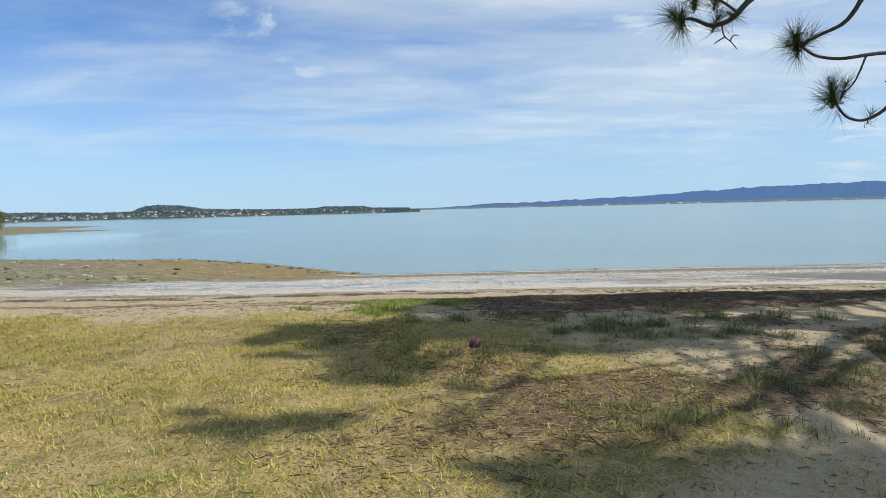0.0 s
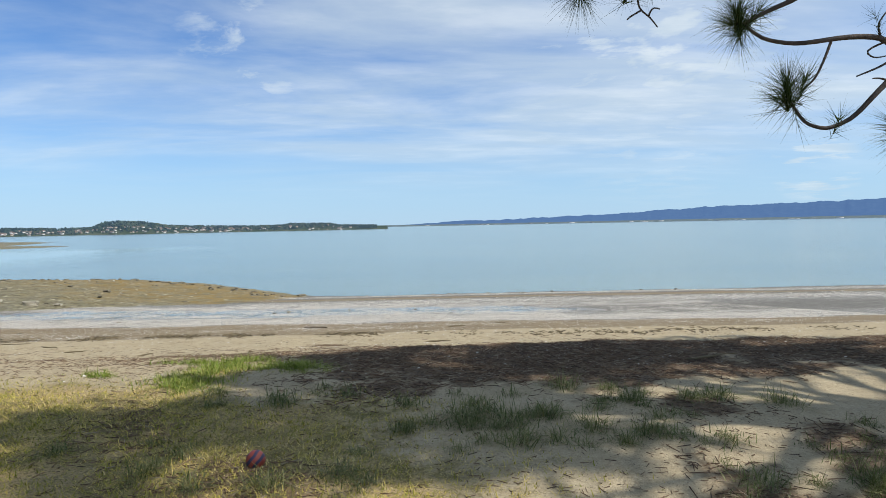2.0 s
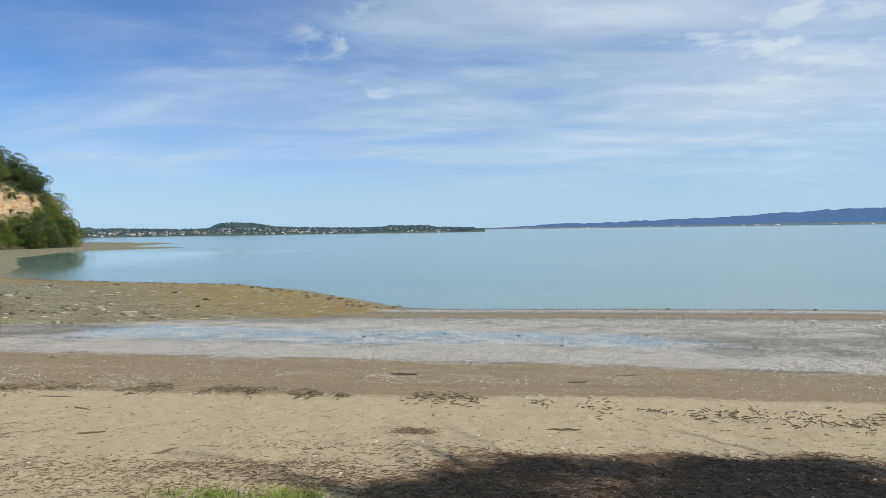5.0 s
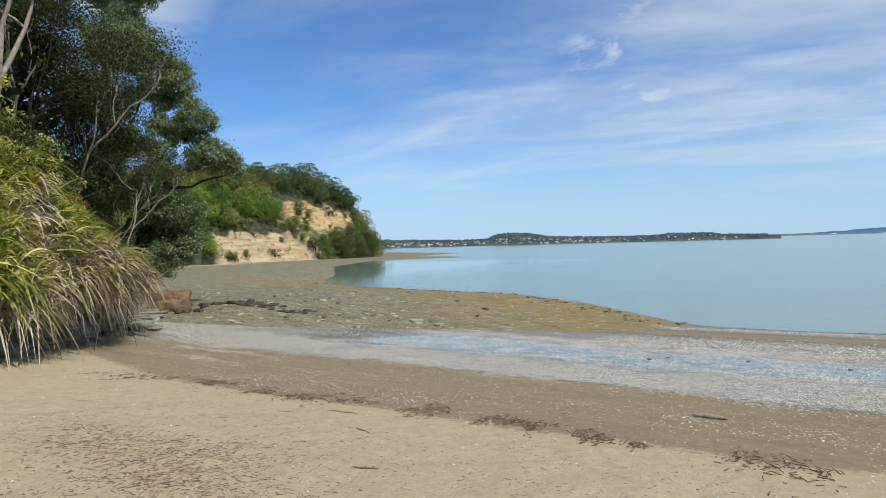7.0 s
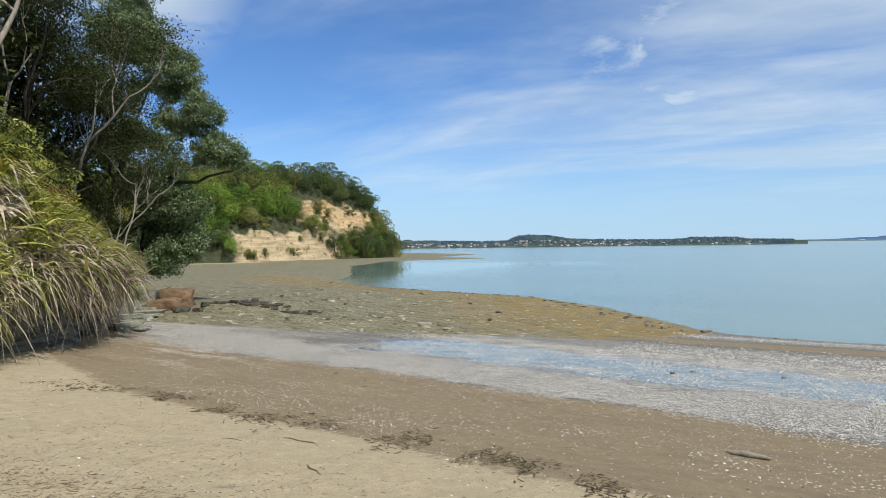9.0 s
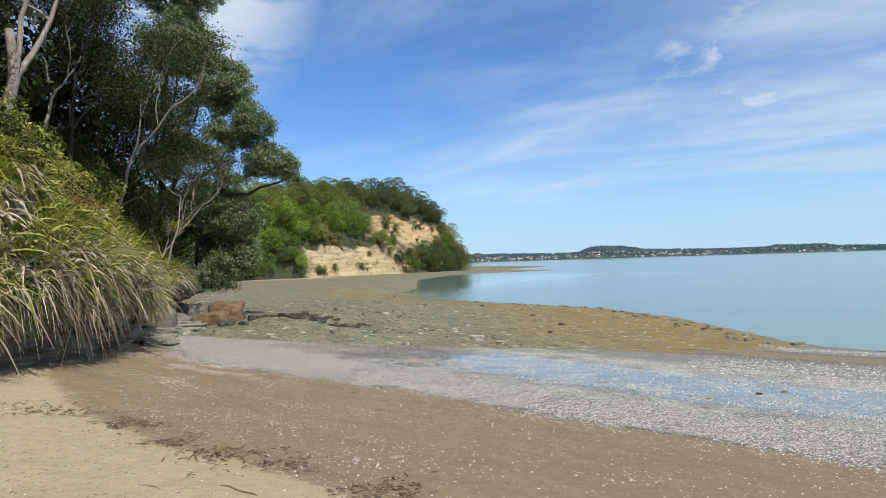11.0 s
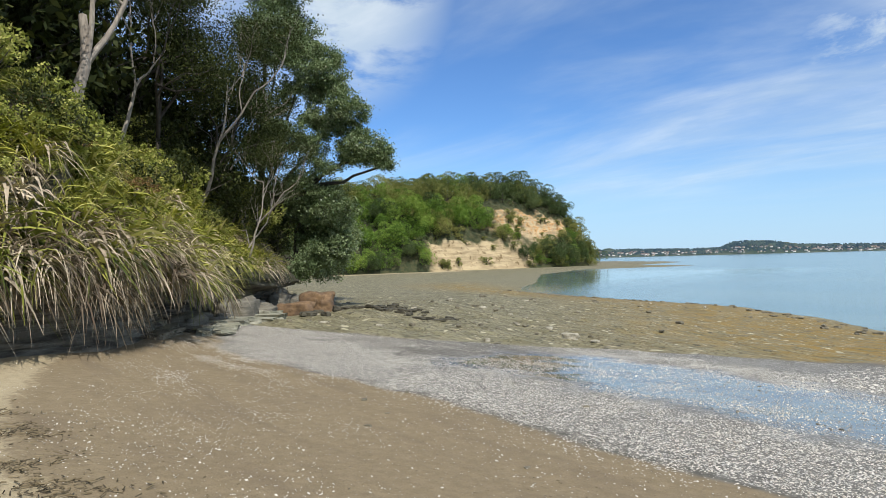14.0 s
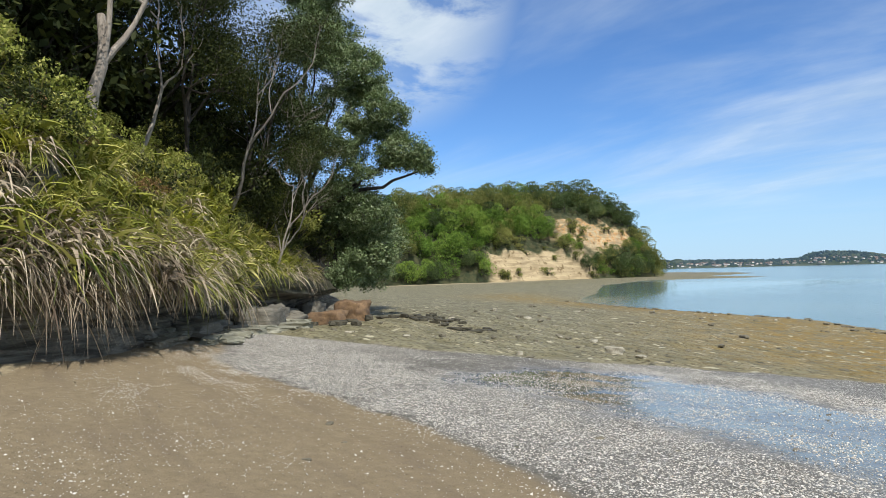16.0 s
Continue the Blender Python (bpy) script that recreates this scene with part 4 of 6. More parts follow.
def spreading_tree(name, seed, base, lobes, bark, leaf_mat, label, clusters, ball, leaf, per, radius, gap=0.36, flat=0.75, trunks=1):
    """A tree whose limbs reach into lobes of its crown (x, y, z, radius); every leaf cluster hangs on a twig that joins the nearest limb."""
    rng = np.random.default_rng(seed)
    base = np.array(base, float)
    L = np.array(lobes, float)
    root = new(name)
    root.matrix_basis = Matrix.Translation(base)
    nodes, wood, twig = [np.zeros(3)], [], []
    for c in L:
        e = c[:3] - base
        mid = e * np.array([0.35, 0.35, 0.5]) + rng.normal(size=3) * 0.25
        pts = [rng.normal(size=3) * [0.3, 0.3, 0] * (trunks > 1) + [0, 0, -0.6], mid * 0.5 + rng.normal(size=3) * 0.2, mid, (mid + e) / 2 + rng.normal(size=3) * 0.4, e]
        Q = np.stack([np.interp(np.linspace(0, 4, 17), range(5), [p[k] for p in pts]) for k in range(3)], -1)
        for _ in range(2):
            Q[1:-1] = (Q[:-2] + 2 * Q[1:-1] + Q[2:]) / 4
        Q[1:-1] += rng.normal(size=(15, 3)) * 0.07
        wood.append(tube(Q, np.linspace(radius, radius * 0.22, 17) * rng.uniform(0.7, 1.1), 7))
        nodes.extend(Q[5:])
    share = L[:, 3] ** 2.3
    pick = rng.choice(len(L), clusters * 2, p=share / share.sum())
    q = rng.normal(size=(len(pick), 3))
    q /= np.linalg.norm(q, axis=1)[:, None]
    C = L[pick, :3] - base + q * (L[pick, 3] * rng.uniform(0.15, 1.0, len(pick)) ** 0.45)[:, None] * np.array([1, 1, flat])
    full = np.array([noise.noise(Vector(c) * 0.62 + Vector((seed, 0, 0))) for c in C])
    C = C[full > np.quantile(full, gap)][:clusters]
    C = C[np.argsort(np.linalg.norm(C - np.array(nodes).mean(0), axis=1))]
    for c in C:
        M = np.array(nodes)
        j = M[np.argmin(np.linalg.norm(M - c, axis=1))]
        m = (j + c) / 2 + rng.normal(size=3) * 0.08 - [0, 0, 0.05]
        d = np.linalg.norm(c - j)
        twig.append(tube([j, m, c], [0.012 + 0.016 * min(d, 2.0), 0.010 + 0.010 * min(d, 2.0), 0.007], 4))
        nodes.extend([m, c])
    V, f = join(wood)
    shape("trunk", V, f, bark, root, smooth=True)
    V, f = join(twig)
    tagged(shape("branch", V, f, bark, root), kind="stuff")
    sizes = rng.uniform(0.6, 1.25, len(C))
    K = np.repeat(C, per, 0) + rng.normal(size=(len(C) * per, 3)) * ball * np.repeat(sizes, per)[:, None] * np.array([1, 1, 0.7])
    V, f = leaf_quads(K, leaf, leaf * 0.5, rng, 0.5)
    shape("crown", V, f, leaf_mat, root)
    return tagged(root, label, "tree", "trees on the bank")


OVERHANG = [(-39.3, 33.0, 23.8, 2.9), (-38.8, 32.8, 19.6, 2.8), (-37.3, 34.1, 17.0, 2.5), (-36.0, 35.2, 14.3, 2.1), (-35.0, 36.5, 12.0, 1.6), (-34.0, 37.1, 11.4, 1.0), (-33.7, 37.4, 10.9, 0.6), (-38.0, 33.4, 12.6, 2.2), (-36.8, 34.6, 10.2, 1.6), (-39.9, 32.4, 15.6, 2.0), (-40.2, 32.4, 12.2, 1.6)]
spreading_tree("pohutukawa_tree", 52, (-41.0, 32.2, on_bank(near_foot(-38.5, 34.0), 3.2)[0].z), OVERHANG, DARK_BARK, POHUTUKAWA, "spreading broad-leaved tree overhanging the beach", 2300, 0.21, 0.165, 66, 0.22, gap=0.38, trunks=2)
LOW = [(-37.4, 35.6, 8.2, 1.9), (-37.9, 35.6, 5.9, 1.7), (-39.2, 34.6, 9.4, 1.9), (-39.6, 36.2, 6.6, 1.8), (-38.6, 34.2, 4.6, 1.2)]
spreading_tree("pohutukawa_tree", 57, (-40.4, 34.6, on_bank(near_foot(-40, 35), 2.0)[0].z - 0.2), LOW, DARK_BARK, POHUTUKAWA, "low broad-leaved tree leaning out from the bank", 850, 0.25, 0.18, 60, 0.13, gap=0.12)
FAR_END = [(-46, 40.5, 7.0, 2.6), (-49, 41.5, 5.5, 2.2), (-44.5, 39.2, 4.6, 1.6)]
spreading_tree("pohutukawa_tree", 58, (-47.5, 39.2, on_bank(near_foot(-46, 38), 2.0)[0].z - 0.2), FAR_END, DARK_BARK, POHUTUKAWA, "bushy broad-leaved tree at the bank's far end", 420, 0.26, 0.18, 60, 0.13, gap=0.1)

# ---- the headland across the bay ----
TOE = [(-270, 345), (-222, 300), (-185, 262), (-165, 235), (-170, 205), (-175, 172), (-179, 150), (-186, 125), (-200, 85), (-225, 50), (-290, 15)]
CREST = [(-285, 335), (-245, 290), (-215, 262), (-193, 238), (-199, 214), (-206, 185), (-212, 165), (-220, 140), (-236, 100), (-265, 70), (-320, 60)]
TOPS = [14, 20, 25, 29.5, 33.5, 33, 31, 28.5, 27, 26, 23]


def headland_point(u, w):
    """u along the headland, 0 to 1; w from its toe (0) over the crest (1) to the back (2)."""
    q = np.linspace(0, 1, len(TOE))
    toe = np.stack([np.interp(u, q, [p[k] for p in TOE]) for k in (0, 1)], -1)
    top = np.stack([np.interp(u, q, [p[k] for p in CREST]) for k in (0, 1)], -1)
    hz = np.interp(u, q, TOPS)
    z0 = ground(toe[..., 0], toe[..., 1])
    face = np.interp(w, [0, 0.06, 0.2, 0.42, 0.7, 1, 1.4, 2], [0, 0.08, 0.34, 0.60, 0.86, 1, 0.97, 0.7])
    p = toe + (top - toe) * np.asarray(w)[..., None]
    n1 = fbm(u * 46, w * 7, 91) - 0.5
    p = p + (toe - top) * (n1 * 0.10 * np.minimum(1, np.asarray(w) * 6))[..., None]
    z = z0 - 0.4 + face * (hz - z0) + n1 * 5.0 * np.minimum(1, np.asarray(w) * 3) + (vn(u * 160, w * 30, 97) - 0.5) * 1.2 * np.minimum(1, np.asarray(w) * 6)
    return np.concatenate([p, z[..., None]], -1)


def bare(u, w):
    """Where the headland's face is bare sandy cliff."""
    jag = (fbm(u * 70, w * 11, 95) - 0.5) * 0.26
    low = step(w + jag, 0.22, 0.16) * step(u + jag * 0.3, 0.385, 0.405) * step(u + jag * 0.1, 0.562, 0.547)
    high = step(np.abs(w - 0.40 + jag), 0.20, 0.13) * step(u + jag * 0.3, 0.305, 0.32) * step(u + jag * 0.2, 0.445, 0.42)
    return np.maximum(low, high)


def cliff_material():
    m, k = material("headland_soil")
    p = place_of(k)
    lay = k.n("ShaderNodeMapping", {"Vector": p, "Scale": (0.15, 0.15, 1.0)}).outputs[0]
    n1, n2 = k.noise(lay, 0.9, 6, 0.6), k.noise(p, 0.5, 6, 0.65)
    pale = k.mix(k.ramp(n1, 0.35, 0.65), (0.46, 0.365, 0.22), (0.30, 0.23, 0.135))
    pale = k.mix(k.math("MULTIPLY", k.ramp(n2, 0.45, 0.6), k.attr("ochre")), pale, (0.48, 0.27, 0.11))
    pale = k.mix(k.ramp(n2, 0.56, 0.66), pale, (0.17, 0.12, 0.06))
    soil = k.mix(k.ramp(n2, 0.4, 0.6), (0.03, 0.04, 0.015), (0.06, 0.06, 0.025))
    finish(k, k.mix(k.attr("bare"), soil, pale), 0.95, k.math("ADD", n1, n2), 0.8, 0.6)
    return m


hu, hw = np.linspace(0, 1, 420), np.concatenate([np.linspace(0, 0.7, 90), np.linspace(0.72, 2, 30)])
U, W = np.meshgrid(hu, hw, indexing="ij")
headland = shape("headland", headland_point(U, W).reshape(-1, 3), grid_faces(420, 120), cliff_material(), smooth=True)
tagged(headland, "wooded headland with a bare sandy cliff above the bay", "headland", kind="structure")
for key, values in (("bare", bare(U, W)), ("ochre", step(W, 0.2, 0.35))):
    headland.data.attributes.new(key, "FLOAT", "POINT").data.foreach_set("value", values.astype(np.float32).ravel())


def wood_tree(seed, mat, lobes, per, height, width, leaf, label, trunk=0.4, flat=0.75):
    rng = np.random.default_rng(seed)
    base = new("tree" if height > 3 else "bush")
    pts, wood = [], []
    wood.append(tube([(0, 0, -1.0), (rng.normal() * 0.2, rng.normal() * 0.2, height * 0.4), (0, 0, height * 0.8)], [0.25, 0.2, 0.08], 6))
    for _ in range(lobes):
        c = np.array([rng.normal() * width * 0.3, rng.normal() * width * 0.3, height * rng.uniform(trunk, 0.95)])
        r = width * rng.uniform(0.20, 0.34)
        q = rng.normal(size=(per, 3))
        q /= np.linalg.norm(q, axis=1)[:, None]
        q[:, 2] = np.where(q[:, 2] < -0.8, -q[:, 2], q[:, 2])
        pts.append(c + q * (r * rng.uniform(0.8, 1.08, per))[:, None] * np.array([1, 1, flat]))
        wood.append(tube([(0, 0, height * 0.3), c * np.array([0.6, 0.6, 0.8]), c], [0.12, 0.08, 0.03], 4))
    V, f = leaf_quads(np.concatenate(pts), leaf, leaf * 0.7, rng, 0.5)
    shape("crown", V, f, mat, base)
    V, f = join(wood)
    shape("trunk", V, f, DARK_BARK, base)
    return tagged(base, label, "tree" if height > 3 else "bush", "headland woods")


woods = [wood_tree(201, FOREST_A, 9, 420, 7.5, 9, 0.40, "round bright-green tree on the wooded headland", 0.15, 0.9),
         wood_tree(202, FOREST_B, 10, 420, 8.5, 8.5, 0.38, "dark-green tree on the wooded headland", 0.15, 0.9),
         wood_tree(203, FOREST_C, 9, 420, 7, 8.5, 0.38, "olive-green tree on the wooded headland", 0.1, 0.9),
         wood_tree(204, FOREST_A, 8, 420, 5.5, 7, 0.36, "low bright-green tree at the headland's foot", 0.05, 0.95),
         wood_tree(205, FOREST_B, 11, 260, 9.5, 7.5, 0.34, "tall dark pine on the headland's crest", 0.5, 0.4),
         wood_tree(206, FOREST_C, 8, 160, 2.6, 3.4, 0.26, "low scrub bush on the sandy cliff", 0.1)]
used_w = set()


def plant_headland(u, w, k, sc, sink=0.4):
    p = headland_point(np.array([u]), np.array([w]))[0]
    plant(woods, used_w, k, Matrix.Translation((p[0], p[1], p[2] - sink)) @ Matrix.Rotation(fr.uniform(0, 6.28), 4, "Z") @ Matrix.Scale(sc, 4))


for iu in range(38):
    for iw in range(9):
        u, w = 0.20 + 0.72 * (iu + fr.uniform(0, 1)) / 38, (0.02 + 1.08 * (iw + fr.uniform(0, 1)) / 9)
        b = float(bare(np.array([u]), np.array([w]))[0])
        b2 = float(bare(np.array([u]), np.array([w - 0.07]))[0])
        if max(b, b2) > 0.4:
            continue
        if u < 0.45:
            k = fr.choice((1, 1, 2, 1)) if w > 0.4 else fr.choice((2, 1, 3))
        else:
            k = fr.choice((0, 0, 3, 2, 1)) if w < 0.55 else fr.choice((1, 2, 2, 0))
        plant_headland(u, w, k, fr.uniform(0.7, 1.2) * (0.75 if u < 0.34 else 1.0))
for u, w, sc in ((0.33, 0.95, 1.0), (0.35, 1.0, 1.15), (0.37, 1.0, 1.0), (0.40, 1.0, 0.95), (0.31, 0.8, 0.9), (0.295, 0.66, 0.85), (0.285, 0.55, 0.75), (0.29, 0.75, 0.8), (0.27, 0.42, 0.6), (0.63, 1.0, 0.6)):
    plant_headland(u, w, 4, sc)
for i in range(70):
    u, w = fr.uniform(0.29, 0.58), fr.uniform(0.02, 0.5)
    if u > 0.45 and w > 0.06 and fr.random() < 0.6:
        continue
    plant_headland(u, w, 5, fr.uniform(0.5, 1.2), 0.2)
for i in range(34):
    plant_headland(fr.uniform(0.29, 0.405), fr.uniform(0.01, 0.2), fr.choice((1, 1, 2, 3)), fr.uniform(0.4, 0.75))

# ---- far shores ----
def distant(name, a, b, haze_glow, strength):
    """Far land; haze of the air in between is added as emission from the surface."""
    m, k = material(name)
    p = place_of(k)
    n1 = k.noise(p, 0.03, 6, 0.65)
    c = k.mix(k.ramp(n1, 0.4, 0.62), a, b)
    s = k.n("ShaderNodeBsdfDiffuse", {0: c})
    e = k.n("ShaderNodeEmission", {0: (*haze_glow, 1), 1: strength})
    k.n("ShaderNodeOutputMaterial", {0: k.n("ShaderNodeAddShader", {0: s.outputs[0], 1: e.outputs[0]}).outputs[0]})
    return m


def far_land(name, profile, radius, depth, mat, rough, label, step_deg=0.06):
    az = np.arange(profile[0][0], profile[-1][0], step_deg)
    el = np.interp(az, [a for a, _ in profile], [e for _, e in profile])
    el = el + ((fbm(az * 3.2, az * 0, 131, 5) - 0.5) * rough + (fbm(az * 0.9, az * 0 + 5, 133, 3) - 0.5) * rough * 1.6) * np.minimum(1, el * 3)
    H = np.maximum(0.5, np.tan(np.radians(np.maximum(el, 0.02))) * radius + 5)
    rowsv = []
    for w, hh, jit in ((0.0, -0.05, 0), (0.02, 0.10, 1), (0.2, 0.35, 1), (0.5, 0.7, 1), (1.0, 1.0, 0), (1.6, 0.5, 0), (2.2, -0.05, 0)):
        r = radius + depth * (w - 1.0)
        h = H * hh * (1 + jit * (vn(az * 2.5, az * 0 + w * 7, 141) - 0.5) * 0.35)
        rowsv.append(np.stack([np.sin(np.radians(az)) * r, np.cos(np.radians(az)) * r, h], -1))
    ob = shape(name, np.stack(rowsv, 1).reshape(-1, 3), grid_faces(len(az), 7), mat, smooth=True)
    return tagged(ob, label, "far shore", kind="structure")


NEAR_SHORE = [(-60, 0.5), (-48, 0.55), (-40, 0.5), (-36, 0.40), (-34.5, 0.36), (-32.4, 0.36), (-28, 0.24), (-25.8, 0.28), (-24.9, 0.72), (-23.5, 0.78), (-22, 0.70), (-20.5, 0.38), (-18.6, 0.30), (-14, 0.20), (-11.2, 0.22), (-10.4, 0.36), (-7.2, 0.32), (-6.3, 0.16), (-4, 0.10), (-2.0, 0.03)]
FAR_RANGE = [(-4, 0.02), (0, 0.08), (2.8, 0.27), (5, 0.33), (8, 0.38), (10.7, 0.47), (15, 0.58), (20, 0.80), (25.2, 1.07), (30, 1.15), (34.5, 1.24), (40, 1.4), (48, 1.3), (60, 1.0), (75, 0.6)]
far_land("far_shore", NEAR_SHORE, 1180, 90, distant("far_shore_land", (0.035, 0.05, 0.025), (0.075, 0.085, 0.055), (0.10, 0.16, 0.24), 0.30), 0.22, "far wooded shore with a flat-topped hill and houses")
# the hills' blue is mostly haze emission laid over very dark land
far_land("far_hills", FAR_RANGE, 4300, 500, distant("far_hill_land", (0.012, 0.02, 0.025), (0.02, 0.03, 0.035), (0.085, 0.17, 0.37), 1.0), 0.10, "forested hill range across the harbour, blue from added haze glow")
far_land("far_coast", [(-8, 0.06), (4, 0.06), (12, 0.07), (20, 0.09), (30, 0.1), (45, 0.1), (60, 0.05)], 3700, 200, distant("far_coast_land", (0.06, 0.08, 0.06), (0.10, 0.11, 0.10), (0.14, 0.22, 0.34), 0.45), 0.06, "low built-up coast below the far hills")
HOUSE_WALLS = [plain("house_white", (0.74, 0.73, 0.70), 0.7, 0.1, 0.5), plain("house_grey", (0.30, 0.31, 0.32), 0.7, 0.1, 0.5), plain("house_cream", (0.42, 0.38, 0.32), 0.7, 0.1, 0.5)]
HOUSE_ROOF = plain("house_roof", (0.22, 0.17, 0.16), 0.8, 0.2, 0.5)


def house(kind, wall, size, roof=True):
    base = new(kind)
    w, d, h = size
    V = np.array([(x * w / 2, y * d / 2, z * h) for z in (0, 1) for x, y in ((-1, -1), (1, -1), (1, 1), (-1, 1))])
    F = [(0, 1, 5, 4), (1, 2, 6, 5), (2, 3, 7, 6), (3, 0, 4, 7), (4, 5, 6, 7)]
    shape("wall", V, F, wall, base)
    if roof:
        R = [(-w * .55, -d * .58, h), (w * .55, -d * .58, h), (w * .55, d * .58, h), (-w * .55, d * .58, h), (-w * .5, 0, h + d * .3), (w * .5, 0, h + d * .3)]
        shape("roof", R, [(0, 1, 5, 4), (2, 3, 4, 5), (0, 4, 3, 3), (1, 2, 5, 5)][:2], HOUSE_ROOF, base)
    return tagged(base, "small pale house on the far shore" if roof else "long white building on the far coast", "house" if roof else "building", "far buildings")


protos = [house("house", HOUSE_WALLS[i], s) for i, s in ((0, (11, 8, 5)), (1, (13, 9, 5.5)), (2, (10, 8, 6)))] + [house("warehouse", HOUSE_WALLS[0], (70, 30, 11), False), house("warehouse", HOUSE_WALLS[1], (55, 30, 9), False)]
used_h = set()
for i in range(230):
    az = fr.uniform(-37, -13.5) if fr.random() < 0.92 else fr.uniform(-13, -5)
    w = fr.uniform(0.03, 0.5)
    el = np.interp(az, [a for a, _ in NEAR_SHORE], [e for _, e in NEAR_SHORE])
    if -25 < az < -21.5 and w > 0.45:
        continue
    H = math.tan(radians(el)) * 1180 + 5
    r = 1180 + 90 * (w - 1.0) - 7
    z = H * float(np.interp(w, [0, 0.02, 0.2, 0.5, 1], [0, 0.1, 0.35, 0.7, 1.0])) - 0.5
    plant(protos, used_h, fr.choice((0, 0, 1, 2)), Matrix.Translation((math.sin(radians(az)) * r, math.cos(radians(az)) * r, z)) @ Matrix.Rotation(-radians(az) + fr.uniform(-0.6, 0.6), 4, "Z") @ Matrix.Scale(fr.uniform(0.16, 0.36), 4))
for i in range(56):
    az = fr.uniform(1, 40)
    r = 3500 + fr.uniform(0, 60)
    plant(protos, used_h, fr.choice((3, 3, 4)), Matrix.Translation((math.sin(radians(az)) * r, math.cos(radians(az)) * r, 1.5)) @ Matrix.Rotation(-radians(az) + fr.uniform(-0.3, 0.3), 4, "Z") @ Matrix.Scale(fr.uniform(0.12, 0.42), 4))

fa = np.random.default_rng(17)
n = 9000
az, w = fa.uniform(-60, -3, n), fa.uniform(0.02, 1.05, n) ** 0.7
H = np.tan(np.radians(np.interp(az, [a for a, _ in NEAR_SHORE], [e for _, e in NEAR_SHORE]))) * 1180 + 5
r = 1180 + 90 * (w - 1.0) - 3
C = np.stack([np.sin(np.radians(az)) * r, np.cos(np.radians(az)) * r, H * np.interp(w, [0, 0.02, 0.2, 0.5, 1.1], [0, 0.1, 0.35, 0.7, 1.02]) + fa.uniform(0, 1.5, n)], 1)
V, f = leaf_quads(C, 4.2, 3.8, fa, 0.1)
# the leaves carry the same bluish haze emission as the shore
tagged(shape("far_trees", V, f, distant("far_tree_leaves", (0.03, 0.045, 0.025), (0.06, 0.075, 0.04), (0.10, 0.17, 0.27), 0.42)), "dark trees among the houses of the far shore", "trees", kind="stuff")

# ---- the pine over the grass ----
pine = tagged(new("pine_tree"), "large pine with long needles shading the grass bank", "tree")
pr = np.random.default_rng(77)


def tuft(at, direction, n=150, length=0.27, thick=0.0022):
    d = pr.normal(size=(n, 3)) * 0.62 + np.asarray(direction, float)
    d /= np.linalg.norm(d, axis=1)[:, None]
    base = np.asarray(at, float) + np.asarray(direction, float) * pr.uniform(-0.14, 0.1, n)[:, None]
    L = length * pr.uniform(0.6, 1.15, n)
    side = np.cross(d, pr.normal(size=(n, 3)))
    side /= np.linalg.norm(side, axis=1)[:, None]
    tip = base + d * L[:, None] - np.array([0, 0, 0.12]) * (L ** 2)[:, None] * 3
    V = np.stack([base - side * thick, base + side * thick, tip], 1).reshape(-1, 3)
    return V, np.arange(3 * n).reshape(n, 3)


def bend(points, r0, r1, n=14):
    """A smooth limb through points."""
    P = np.array(points, float)
    u = np.linspace(0, len(P) - 1, n)
    Q = np.stack([np.interp(u, range(len(P)), P[:, k]) for k in range(3)], -1)
    for _ in range(2):
        Q[1:-1] = (Q[:-2] + 2 * Q[1:-1] + Q[2:]) / 4
    return tube(Q, np.linspace(r0, r1, n), 7)


